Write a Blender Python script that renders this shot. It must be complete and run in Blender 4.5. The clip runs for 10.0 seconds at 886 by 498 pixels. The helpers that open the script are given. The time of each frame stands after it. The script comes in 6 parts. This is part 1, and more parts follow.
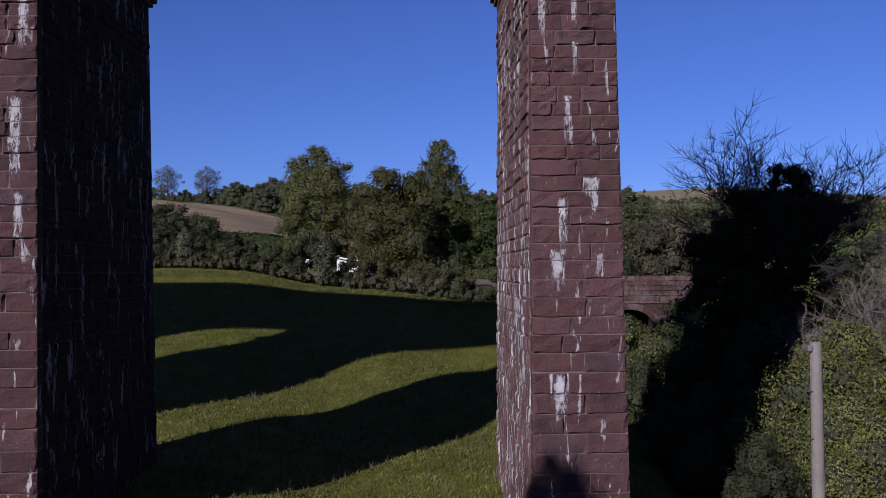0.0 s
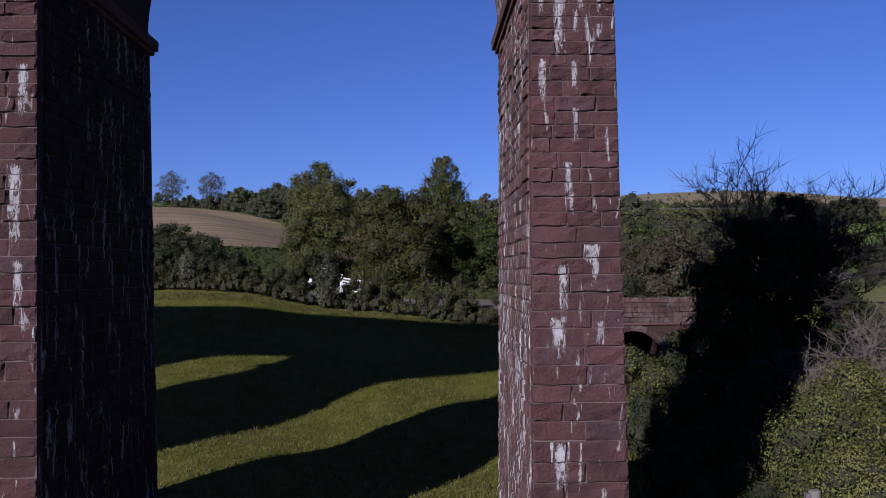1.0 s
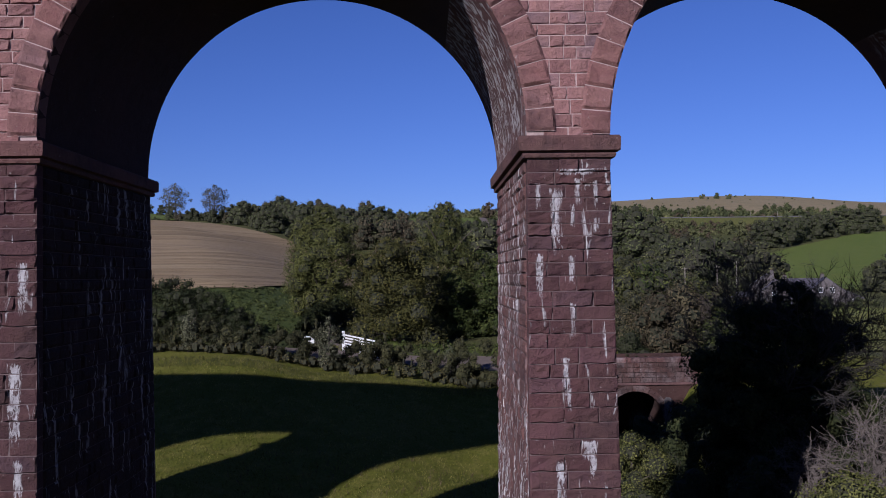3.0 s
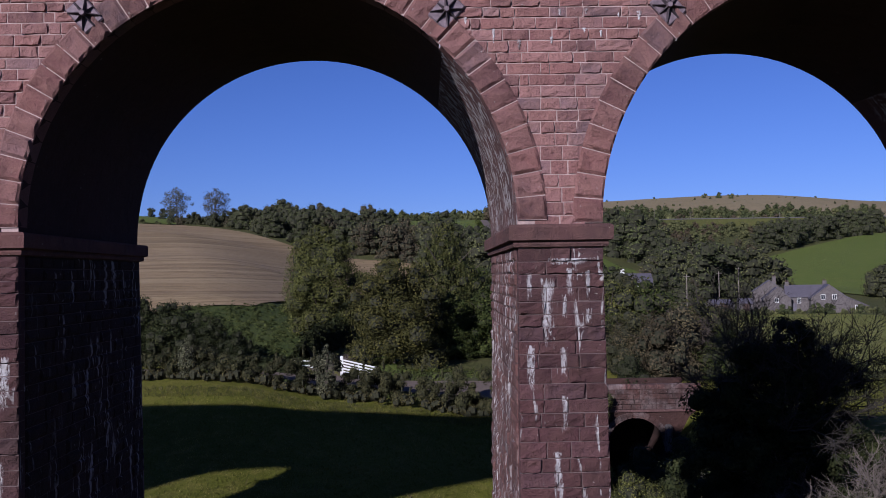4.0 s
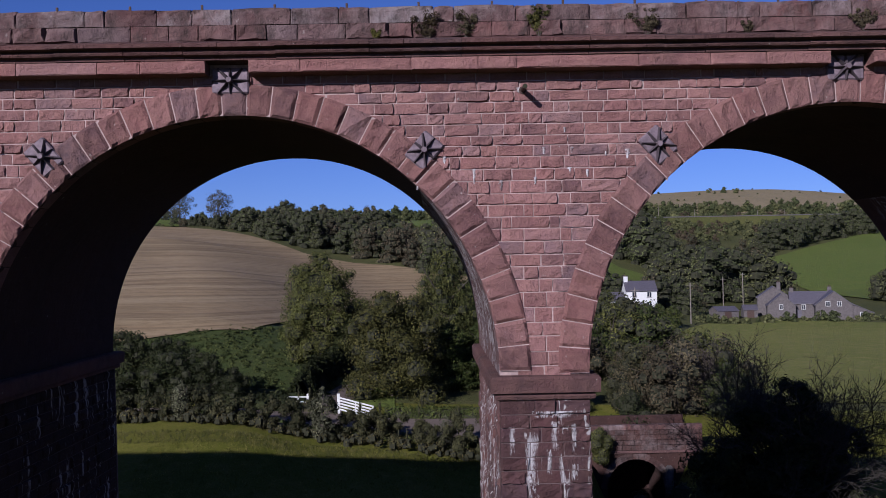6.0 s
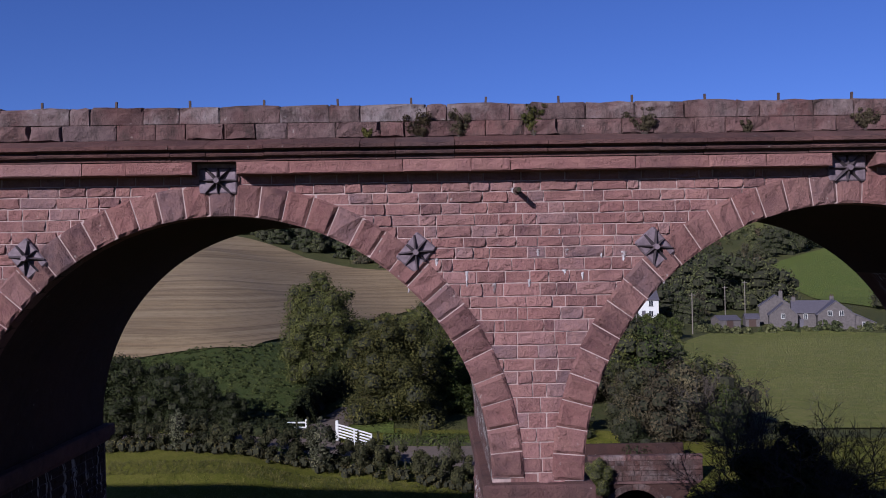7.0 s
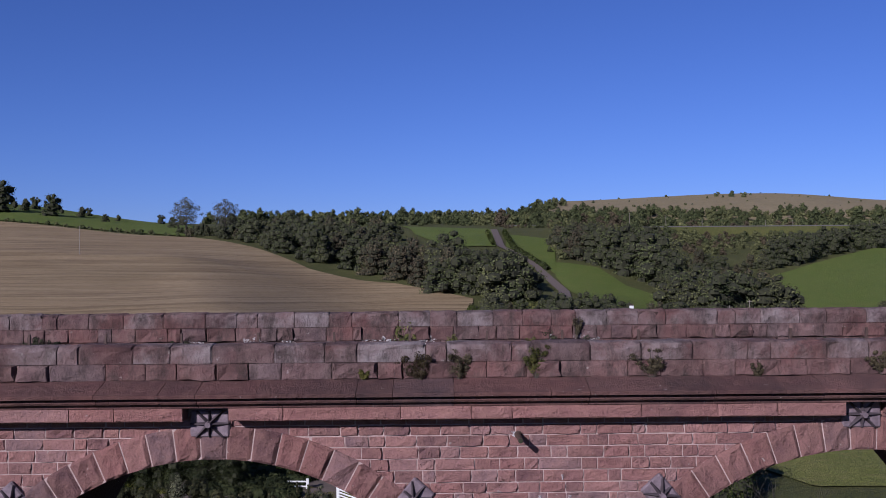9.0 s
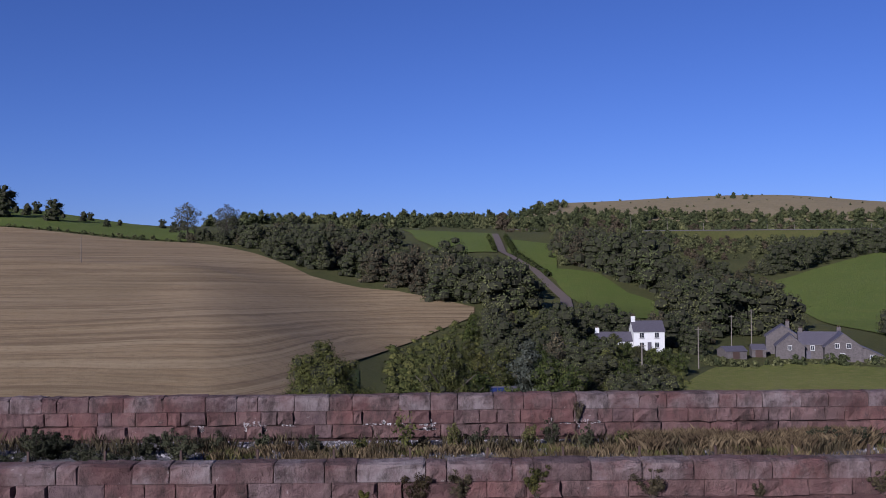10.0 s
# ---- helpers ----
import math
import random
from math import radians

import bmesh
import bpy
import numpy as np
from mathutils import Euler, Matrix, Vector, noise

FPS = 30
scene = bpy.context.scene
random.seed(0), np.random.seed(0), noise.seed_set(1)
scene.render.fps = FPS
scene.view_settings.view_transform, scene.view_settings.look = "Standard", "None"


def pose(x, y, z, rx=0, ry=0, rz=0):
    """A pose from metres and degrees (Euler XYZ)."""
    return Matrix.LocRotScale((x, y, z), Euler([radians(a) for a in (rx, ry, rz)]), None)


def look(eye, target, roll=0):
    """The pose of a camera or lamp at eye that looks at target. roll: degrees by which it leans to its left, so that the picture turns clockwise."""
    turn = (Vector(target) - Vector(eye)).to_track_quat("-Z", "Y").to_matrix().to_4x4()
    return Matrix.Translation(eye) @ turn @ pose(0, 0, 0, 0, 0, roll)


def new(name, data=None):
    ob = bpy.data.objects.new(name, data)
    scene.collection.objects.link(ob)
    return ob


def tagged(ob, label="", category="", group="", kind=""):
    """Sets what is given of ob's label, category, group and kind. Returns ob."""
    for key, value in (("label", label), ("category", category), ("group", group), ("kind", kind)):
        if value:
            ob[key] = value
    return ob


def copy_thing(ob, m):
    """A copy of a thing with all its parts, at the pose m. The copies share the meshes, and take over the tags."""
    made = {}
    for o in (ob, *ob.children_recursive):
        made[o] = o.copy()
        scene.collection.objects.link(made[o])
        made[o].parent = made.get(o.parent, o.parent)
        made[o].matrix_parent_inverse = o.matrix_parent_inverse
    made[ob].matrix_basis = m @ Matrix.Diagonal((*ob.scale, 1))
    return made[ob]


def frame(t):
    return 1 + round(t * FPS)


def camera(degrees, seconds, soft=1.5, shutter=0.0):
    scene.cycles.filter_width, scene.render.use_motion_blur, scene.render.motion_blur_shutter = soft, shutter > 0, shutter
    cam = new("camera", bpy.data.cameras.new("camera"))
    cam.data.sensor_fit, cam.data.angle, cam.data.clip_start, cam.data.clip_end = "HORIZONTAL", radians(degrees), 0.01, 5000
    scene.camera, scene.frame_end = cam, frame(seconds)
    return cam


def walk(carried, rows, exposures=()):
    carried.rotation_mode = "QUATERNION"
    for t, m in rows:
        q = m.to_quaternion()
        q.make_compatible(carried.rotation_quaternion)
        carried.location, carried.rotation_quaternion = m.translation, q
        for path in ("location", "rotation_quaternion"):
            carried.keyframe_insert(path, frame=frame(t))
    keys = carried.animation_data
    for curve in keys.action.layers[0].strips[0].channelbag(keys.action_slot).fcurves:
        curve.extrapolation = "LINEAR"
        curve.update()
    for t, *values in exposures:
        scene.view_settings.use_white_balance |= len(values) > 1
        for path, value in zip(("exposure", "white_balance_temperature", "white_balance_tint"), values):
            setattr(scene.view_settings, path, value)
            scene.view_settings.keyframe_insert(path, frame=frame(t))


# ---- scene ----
cam = camera(51.9, 10.0, 0.9)
PATH = [
    (0, (0.051, 0.928, 7.556), (0.106, 2.927, 7.604), -0.6),
    (0.5, (0.105, 0.956, 8.125), (0.155, 2.955, 8.175), -0.7),
    (1, (0.149, 0.951, 8.922), (0.195, 2.95, 8.975), -0.6),
    (1.5, (0.155, 0.919, 9.802), (0.2, 2.917, 9.857), -0.7),
    (2, (0.159, 0.82, 10.801), (0.203, 2.819, 10.86), -0.7),
    (2.5, (0.202, 0.711, 11.879), (0.243, 2.71, 11.94), -0.7),
    (4, (0.609, 1.085, 14.917), (0.643, 3.083, 14.976), -0.9),
    (4.5, (0.768, 1.265, 15.652), (0.8, 3.264, 15.707), -1.0),
    (5, (0.922, 1.485, 16.437), (0.951, 3.484, 16.49), -1.0),
    (6.5, (1.329, 2.129, 19.061), (1.351, 4.128, 19.105), -1.1),
    (7, (1.442, 2.275, 20.148), (1.461, 4.275, 20.192), -0.9),
    (7.5, (1.521, 2.441, 21.176), (1.537, 4.44, 21.218), -0.9),
    (8, (1.561, 2.579, 22.267), (1.573, 4.579, 22.308), -0.8),
    (8.5, (1.587, 2.722, 23.553), (1.597, 4.722, 23.593), -0.6),
    (9, (1.598, 2.777, 24.842), (1.607, 4.777, 24.882), -0.5),
    (9.5, (1.616, 2.787, 25.938), (1.624, 4.786, 25.977), -0.5),
    (10, (1.64, 2.798, 27.092), (1.646, 4.797, 27.133), -0.5),
]
walk(cam, [(t, look(eye, target, roll)) for t, eye, target, roll in PATH],
     [(0, 0.65, 5600, 20), (10, 0.65, 5600, 20)])

# ---- world and sun ----
SUN_AZ, SUN_EL = 212.0, 24.1
world = bpy.data.worlds.new("sky")
scene.world = world
world.use_nodes = True
wn = world.node_tree.nodes
sky = wn.new("ShaderNodeTexSky")
sky.sky_type, sky.sun_disc = "NISHITA", False
sky.sun_elevation, sky.sun_rotation = radians(SUN_EL), radians(SUN_AZ)
sky.altitude, sky.air_density, sky.dust_density, sky.ozone_density = 1500, 1.0, 0.5, 5.0
wn["Background"].inputs["Strength"].default_value = 0.0345
tint = wn.new("ShaderNodeMix")
tint.data_type, tint.blend_type = "RGBA", "MULTIPLY"
tint.inputs["Factor"].default_value, tint.inputs["B"].default_value = 1.0, (1.0, 1.03, 1.51, 1)
world.node_tree.links.new(sky.outputs[0], tint.inputs["A"])
world.node_tree.links.new(tint.outputs["Result"], wn["Background"].inputs["Color"])

sun_dir = Vector((math.sin(radians(SUN_AZ)) * math.cos(radians(SUN_EL)),
                  math.cos(radians(SUN_AZ)) * math.cos(radians(SUN_EL)), math.sin(radians(SUN_EL))))
sun = new("sun", bpy.data.lights.new("sun", "SUN"))
sun.data.energy, sun.data.angle, sun.data.color = 5.0, radians(0.6), (1.0, 0.93, 0.84)
sun.matrix_world = look(sun_dir * 100, (0, 0, 0))
scene.view_settings.exposure = 0.0


# ---- materials ----
TONE = 0.535  # common tone of all base colours


class Mat:
    """A small builder for node materials."""

    def __init__(self, name, rough=0.9, spec=0.2):
        self.m = bpy.data.materials.new(name)
        self.m.use_nodes = True
        self.n, self.l = self.m.node_tree.nodes, self.m.node_tree.links
        self.b = self.n["Principled BSDF"]
        self.b.inputs["Roughness"].default_value = rough
        self.b.inputs["Specular IOR Level"].default_value = spec
        self.tc = self.n.new("ShaderNodeTexCoord")
        self.geo = self.n.new("ShaderNodeNewGeometry")

    def link(self, a, b):
        self.l.new(a, b)
        return self

    def at(self, stretch=(1, 1, 1), local=False):
        mp = self.n.new("ShaderNodeMapping")
        mp.inputs["Scale"].default_value = stretch
        self.link(self.tc.outputs["Object"] if local else self.geo.outputs["Position"], mp.inputs["Vector"])
        return mp.outputs[0]

    def noise(self, scale, detail=4, rough=0.55, stretch=(1, 1, 1), local=False, distort=0.0):
        t = self.n.new("ShaderNodeTexNoise")
        t.inputs["Scale"].default_value, t.inputs["Detail"].default_value = scale, detail
        t.inputs["Roughness"].default_value, t.inputs["Distortion"].default_value = rough, distort
        self.link(self.at(stretch, local), t.inputs["Vector"])
        return t.outputs[0]

    def cells(self, scale, stretch=(1, 1, 1), out="Distance"):
        t = self.n.new("ShaderNodeTexVoronoi")
        t.inputs["Scale"].default_value = scale
        self.link(self.at(stretch), t.inputs["Vector"])
        return t.outputs[out]

    def ramp(self, fac, stops):
        r = self.n.new("ShaderNodeValToRGB")
        e = r.color_ramp.elements
        while len(e) < len(stops):
            e.new(0.5)
        for el, (p, c) in zip(e, stops):
            el.position = p
            el.color = (c, c, c, 1) if isinstance(c, (int, float)) else (*c, 1)
        self.link(fac, r.inputs[0])
        return r.outputs[0]

    def mix(self, fac, a, b, mode="MIX"):
        x = self.n.new("ShaderNodeMix")
        x.data_type, x.blend_type = "RGBA", mode
        for sock, v in ((x.inputs["Factor"], fac), (x.inputs["A"], a), (x.inputs["B"], b)):
            if isinstance(v, (int, float)):
                sock.default_value = v
            elif isinstance(v, tuple):
                sock.default_value = (*v, 1)
            else:
                self.link(v, sock)
        return x.outputs["Result"]

    def math(self, op, a, b=0.0):
        x = self.n.new("ShaderNodeMath")
        x.operation = op
        for sock, v in zip(x.inputs, (a, b)):
            if isinstance(v, (int, float)):
                sock.default_value = v
            else:
                self.link(v, sock)
        return x.outputs[0]

    def random(self):
        return self.n.new("ShaderNodeObjectInfo").outputs["Random"]

    def island(self):
        return self.geo.outputs["Random Per Island"]

    def done(self, color, bump=None, strength=0.3, dist=0.05):
        if isinstance(color, tuple):
            self.b.inputs["Base Color"].default_value = (*(v * TONE for v in color), 1)
        else:
            self.link(self.mix(1.0, color, (TONE, TONE, TONE), "MULTIPLY"), self.b.inputs["Base Color"])
        if bump is not None:
            k = self.n.new("ShaderNodeBump")
            k.inputs["Strength"].default_value, k.inputs["Distance"].default_value = strength, dist
            self.link(bump, k.inputs["Height"])
            self.link(k.outputs[0], self.b.inputs["Normal"])
        return self.m


def sandstone(name, per_piece=True, streaks=0.0, tone=1.0, soot=0.75, runs=(), lime=0.62, cool=1.05, lichen=0.0, green=1.0, long=0.16):
    """Dusky red sandstone: a tone for each block, soot and lichen, vertical lime runs."""
    k = Mat(name, 0.93, 0.15)
    pick = k.random() if per_piece else k.island()
    tones = ((0.0, (0.17, 0.085, 0.078)), (0.18, (0.25, 0.115, 0.095)), (0.4, (0.33, 0.150, 0.12)), (0.62, (0.29, 0.145, 0.12)), (0.8, (0.40, 0.20, 0.16)), (0.93, (0.30, 0.18, 0.16)), (1.0, (0.20, 0.125, 0.12)))
    c = k.ramp(pick, [(p, (q[0] * tone, q[1] * tone * green, q[2] * tone * cool)) for p, q in tones])
    big = k.noise(0.55, 5, 0.6, (1, 1, 0.7))
    c = k.mix(k.ramp(big, [(0.42, 0.0), (0.7, soot)]), c, (0.11 * tone, 0.075 * tone, 0.078 * tone))
    mid = k.noise(3.2, 6, 0.65)
    c = k.mix(k.ramp(mid, [(0.35, 0.0), (0.75, 0.55)]), c, (0.46 * tone, 0.25 * tone, 0.205 * tone))
    fine = k.noise(26, 5, 0.7)
    c = k.mix(k.ramp(fine, [(0.3, 0.35), (0.6, 0.0)]), c, (0.10, 0.055, 0.05))
    spots = k.noise(9, 3, 0.5)
    c = k.mix(k.ramp(spots, [(0.70, 0.0), (0.76, 0.6)]), c, (0.45, 0.40, 0.37))
    if lichen:
        c = k.mix(k.math("MULTIPLY", k.ramp(k.noise(0.8, 6, 0.7), [(0.40, 0.0), (0.68, lichen)]), k.ramp(k.random(), [(0.2, 0.3), (0.8, 1.0)])), c, (0.34, 0.295, 0.295))
        c = k.mix(k.ramp(k.noise(2.6, 6, 0.75, (1, 1, 0.45)), [(0.48, 0.0), (0.66, 0.85)]), c, (0.055, 0.04, 0.036))
    if streaks:
        run = k.noise(5.2, 4, 0.55, (1.0, 1.0, long), distort=0.6)
        where = k.noise(0.45, 2, 0.5, (1, 1, 0.5))
        m = k.math("MULTIPLY", k.ramp(run, [(0.63 - 0.04 * streaks, 0.0), (0.68 - 0.04 * streaks, 1.0)]),
                   k.ramp(where, [(0.32, 0.0), (0.5, 1.0)]))
        m = k.math("MULTIPLY", m, k.ramp(k.noise(14, 4, 0.7), [(0.32, 0.35), (0.52, 1.0)]))
        c = k.mix(k.math("MULTIPLY", m, 0.85), c, (lime, lime * 0.97, lime * 0.97))
    if runs:
        sep = k.n.new("ShaderNodeSeparateXYZ")
        k.link(k.geo.outputs["Position"], sep.inputs[0])
        acc = None
        for x, z, w, h in runs:
            side = k.math("SUBTRACT", 1.0, k.math("MULTIPLY", k.math("ABSOLUTE", k.math("SUBTRACT", sep.outputs[0], x)), 2.7 / w))
            down = k.math("MULTIPLY", k.math("SUBTRACT", z, sep.outputs[2]), 1.0 / h)
            side = k.math("SUBTRACT", side, k.math("MULTIPLY", down, 0.25))
            one = k.math("MINIMUM", side, k.math("MINIMUM", k.math("MULTIPLY", down, 6.0), k.math("SUBTRACT", 1.05, down)))
            acc = one if acc is None else k.math("MAXIMUM", acc, one)
        rag = k.noise(9, 6, 0.7, (1.6, 1.6, 0.4), distort=0.9)
        m = k.ramp(k.math("ADD", acc, k.math("MULTIPLY", k.math("SUBTRACT", rag, 0.50), 4.2)), [(0.1, 0.0), (0.6, 1.0)])
        m = k.math("MULTIPLY", m, k.ramp(acc, [(0.0, 0.0), (0.12, 1.0)]))
        c = k.mix(k.math("MULTIPLY", m, k.ramp(k.noise(4, 3), [(0.3, 0.5), (0.6, 0.9)])), c, (0.64, 0.62, 0.63))
    h = k.math("ADD", k.math("MULTIPLY", mid, 1.0), k.math("MULTIPLY", fine, 0.4))
    return k.done(c, h, 1.0, 0.11)


def grass_mat(name, a, b, dry, scale=1.0, far=False):
    k = Mat(name, 0.95, 0.1)
    c = k.mix(k.ramp(k.noise(0.09 * scale, 5, 0.6), [(0.35, 0.0), (0.65, 1.0)]), a, b)
    c = k.mix(k.ramp(k.noise(1.1 * scale, 5, 0.65), [(0.45, 0.0), (0.72, 0.7)]), c, dry)
    f = k.noise(7.0 * scale, 4, 0.7, (1, 1, 0.3))
    c = k.mix(k.ramp(f, [(0.3, 0.5), (0.6, 0.0)]), c, tuple(v * 0.35 for v in a))
    return k.done(c, f, 0.7, 0.15 if not far else 0.5)


def leaf_mat(name, a, b, c3, trans=0.15):
    k = Mat(name, 0.8, 0.12)
    c = k.ramp(k.island(), [(0.0, tuple(v * 0.8 for v in a)), (0.5, b), (0.88, tuple(v * 1.1 for v in c3)), (1.0, tuple(min(1, v * 1.5) for v in c3))])
    c = k.mix(k.ramp(k.noise(0.8, 3), [(0.42, 0.0), (0.62, 0.7)]), c, tuple(v * 0.55 for v in a))
    c = k.mix(k.ramp(k.noise(1.1, 2), [(0.52, 0.0), (0.66, 0.45)]), c, tuple(min(1, v * 1.5) for v in c3))
    c = k.mix(k.ramp(k.random(), [(0.0, 0.45), (1.0, 0.0)]), c, (a[0] * 0.9, a[1] * 0.75, a[2] * 0.9))
    c = k.mix(k.ramp(k.random(), [(0.6, 0.0), (1.0, 0.35)]), c, tuple(min(1, v * 1.3) for v in c3))
    k.done(c)
    t = k.n.new("ShaderNodeBsdfTranslucent")
    k.link(c, t.inputs["Color"])
    mx = k.n.new("ShaderNodeMixShader")
    mx.inputs[0].default_value = trans
    k.link(k.b.outputs[0], mx.inputs[1]).link(t.outputs[0], mx.inputs[2])
    k.link(mx.outputs[0], k.n["Material Output"].inputs["Surface"])
    return k.m


def plain_mat(name, c, rough=0.8, var=0.25, scale=4.0, metal=0.0, bump=0.15):
    k = Mat(name, rough, 0.3)
    k.b.inputs["Metallic"].default_value = metal
    n = k.noise(scale, 5, 0.6)
    col = k.mix(k.ramp(n, [(0.3, 0.0), (0.7, 1.0)]), tuple(v * (1 - var) for v in c), tuple(min(1, v * (1 + var)) for v in c))
    col = k.mix(k.ramp(k.noise(scale * 9, 4, 0.7), [(0.35, 0.3), (0.6, 0.0)]), col, tuple(v * 0.5 for v in c))
    return k.done(col, n, bump, 0.03)


LIME_RUNS = [(2.72, 13.45, 0.26, 0.95), (3.24, 11.25, 0.28, 0.95), (3.1, 9.1, 0.34, 1.05), (3.7, 9.5, 0.55, 0.42), (3.78, 9.3, 0.24, 0.6), (2.98, 8.0, 0.5, 0.9), (3.85, 7.9, 0.32, 0.5),
             (3.08, 14.85, 0.34, 1.4), (3.58, 15.05, 0.26, 0.6), (2.72, 14.95, 0.18, 0.6), (3.45, 14.5, 0.16, 0.5), (3.95, 15.0, 0.16, 0.6), (3.42, 13.4, 0.22, 0.6), (3.95, 14.2, 0.26, 0.32), (3.0, 5.4, 0.5, 1.0), (3.42, 12.4, 0.18, 0.7),
             (-8.15, 13.4, 0.35, 1.1), (-8.3, 11.3, 0.45, 1.7), (-8.2, 9.3, 0.3, 1.1), (-8.25, 7.5, 0.5, 1.4), (-8.1, 10.1, 0.24, 0.9), (3.6, 15.25, 1.5, 0.14), (3.3, 10.6, 0.14, 0.5)]
M_BLOCK = sandstone("sandstone_blocks", True, 0.0, 1.06, 0.5, cool=1.2, green=1.03)
M_PIER = sandstone("sandstone_pier", True, 0.15, 0.36, runs=LIME_RUNS, cool=1.25, green=0.92)
M_PIER_SOOTY = sandstone("sandstone_sooty_pier", True, 0.3, 0.30, 0.95, runs=LIME_RUNS[14:19], cool=1.3, green=0.95)
# flank stone in a shaded and a lit copy, both lime-streaked
M_FACING_SHADE = sandstone("sandstone_facing_shaded", False, 0.9, 0.10, lime=0.5, cool=1.2)
M_FACING_LIT = sandstone("sandstone_limed_lit", False, 2.2, 0.56, lime=0.85, cool=1.15)
# lighter copy for the vault's sunward side, with lime
M_VAULT_LIT = sandstone("sandstone_vault_lit", False, 3.0, 0.5, lime=0.7, cool=1.2, long=0.7)
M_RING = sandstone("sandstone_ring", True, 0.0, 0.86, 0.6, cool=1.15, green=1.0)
# stone darkened to carry the shade of vaults and recesses
M_BACK = sandstone("sandstone_core_shaded", False, 0.0, 0.2)
M_TRIM = sandstone("sandstone_trim", True, 0.0, 0.52, 1.0, cool=1.15)
M_FRIEZE = sandstone("sandstone_frieze", True, 0.0, 1.06, 0.4, cool=1.15)
M_PARAPET = sandstone("sandstone_parapet", True, 0.0, 0.60, 0.9, lichen=0.3, cool=1.15)
M_COPING = sandstone("sandstone_coping", True, 0.0, 0.54, 0.9, lichen=0.95, cool=1.15)
M_BRIDGE = sandstone("sandstone_bridge", True, 0.0, 0.33, 1.0, lichen=0.65)
M_MORTAR = plain_mat("lime_mortar", (0.46, 0.335, 0.31), 0.95, 0.3, 5)
M_DARKMORTAR = plain_mat("sooty_mortar", (0.16, 0.115, 0.11), 0.95, 0.3, 5)
def lime_mat():
    k = Mat("lime_crust", 0.9, 0.2)
    c = k.mix(k.ramp(k.noise(11, 6, 0.75, (1, 1, 0.5)), [(0.40, 0.0), (0.62, 1.0)]), (0.17, 0.10, 0.095), (0.66, 0.64, 0.65))
    return k.done(c, k.noise(30, 4), 0.4, 0.03)


M_LIME = lime_mat()
M_IRONDARK = plain_mat("dark_iron", (0.085, 0.065, 0.075), 0.8, 0.35, 9, 0.2, 0.4)
M_IRON = plain_mat("weathered_iron", (0.22, 0.165, 0.19), 0.7, 0.35, 9, 0.3, 0.4)
M_RUST = plain_mat("rusty_iron", (0.09, 0.055, 0.045), 0.8, 0.3, 12, 0.2)
M_FIELD = grass_mat("field_grass", (0.118, 0.128, 0.014), (0.158, 0.158, 0.022), (0.23, 0.20, 0.05))
M_ROUGH = grass_mat("bank_grass", (0.055, 0.082, 0.018), (0.075, 0.10, 0.024), (0.11, 0.115, 0.035))
M_PADDOCK = grass_mat("paddock_grass", (0.19, 0.215, 0.045), (0.26, 0.265, 0.07), (0.36, 0.31, 0.12), 0.5, True)
M_GREEN = grass_mat("meadow_grass", (0.125, 0.172, 0.032), (0.15, 0.192, 0.04), (0.185, 0.20, 0.052), 0.2, True)
M_MOOR = grass_mat("moor_grass", (0.30, 0.24, 0.135), (0.35, 0.28, 0.165), (0.24, 0.205, 0.11), 0.03, True)
M_HILL = grass_mat("hillside_scrub", (0.085, 0.095, 0.03), (0.12, 0.125, 0.04), (0.15, 0.13, 0.055), 0.4, True)
M_TARMAC = plain_mat("tarmac", (0.165, 0.125, 0.105), 0.9, 0.2, 2)
M_WHITE = plain_mat("white_paint", (0.82, 0.82, 0.80), 0.6, 0.06, 3)
M_RENDER = plain_mat("white_render", (0.80, 0.80, 0.79), 0.8, 0.06, 1.5)
M_SLATE = plain_mat("slate", (0.11, 0.10, 0.125), 0.6, 0.25, 3)
M_GREYSTONE = plain_mat("grey_rubble", (0.135, 0.117, 0.115), 0.9, 0.35, 2.5, bump=0.5)
M_GLASS = plain_mat("dark_window_glass", (0.03, 0.035, 0.045), 0.15, 0.1, 2)
M_BARK = plain_mat("bark", (0.10, 0.08, 0.065), 0.95, 0.3, 6, bump=0.6)
M_DARKBARK = plain_mat("dark_damp_bark", (0.050, 0.042, 0.036), 0.95, 0.3, 6)
# dark colour standing in for shade: inside foliage and in the spout's mouth
M_INNER_SHADE = plain_mat("inner_shade", (0.035, 0.036, 0.017), 0.95, 0.4, 3)
M_TWIG = plain_mat("grey_twigs", (0.14, 0.115, 0.10), 0.9, 0.3, 6)
M_WOODPOLE = plain_mat("weathered_pole_wood", (0.23, 0.20, 0.175), 0.85, 0.2, 3, bump=0.4)
M_BALLAST = plain_mat("grey_ballast", (0.14, 0.132, 0.14), 0.95, 0.35, 6, bump=0.8)
M_WATER = plain_mat("dark_river_water", (0.012, 0.013, 0.012), 0.12, 0.2, 0.5)
M_SOLAR = plain_mat("solar_panel_glass", (0.03, 0.045, 0.14), 0.2, 0.15, 2)

L_OAK = leaf_mat("oak_leaves", (0.037, 0.056, 0.013), (0.061, 0.089, 0.020), (0.105, 0.117, 0.029))
L_ASH = leaf_mat("ash_leaves", (0.050, 0.062, 0.017), (0.080, 0.094, 0.024), (0.140, 0.138, 0.040))
L_HAZEL = leaf_mat("hazel_leaves", (0.075, 0.090, 0.022), (0.115, 0.130, 0.034), (0.20, 0.195, 0.060))
L_GOLD = leaf_mat("turning_leaves", (0.050, 0.057, 0.015), (0.085, 0.090, 0.022), (0.155, 0.140, 0.036))
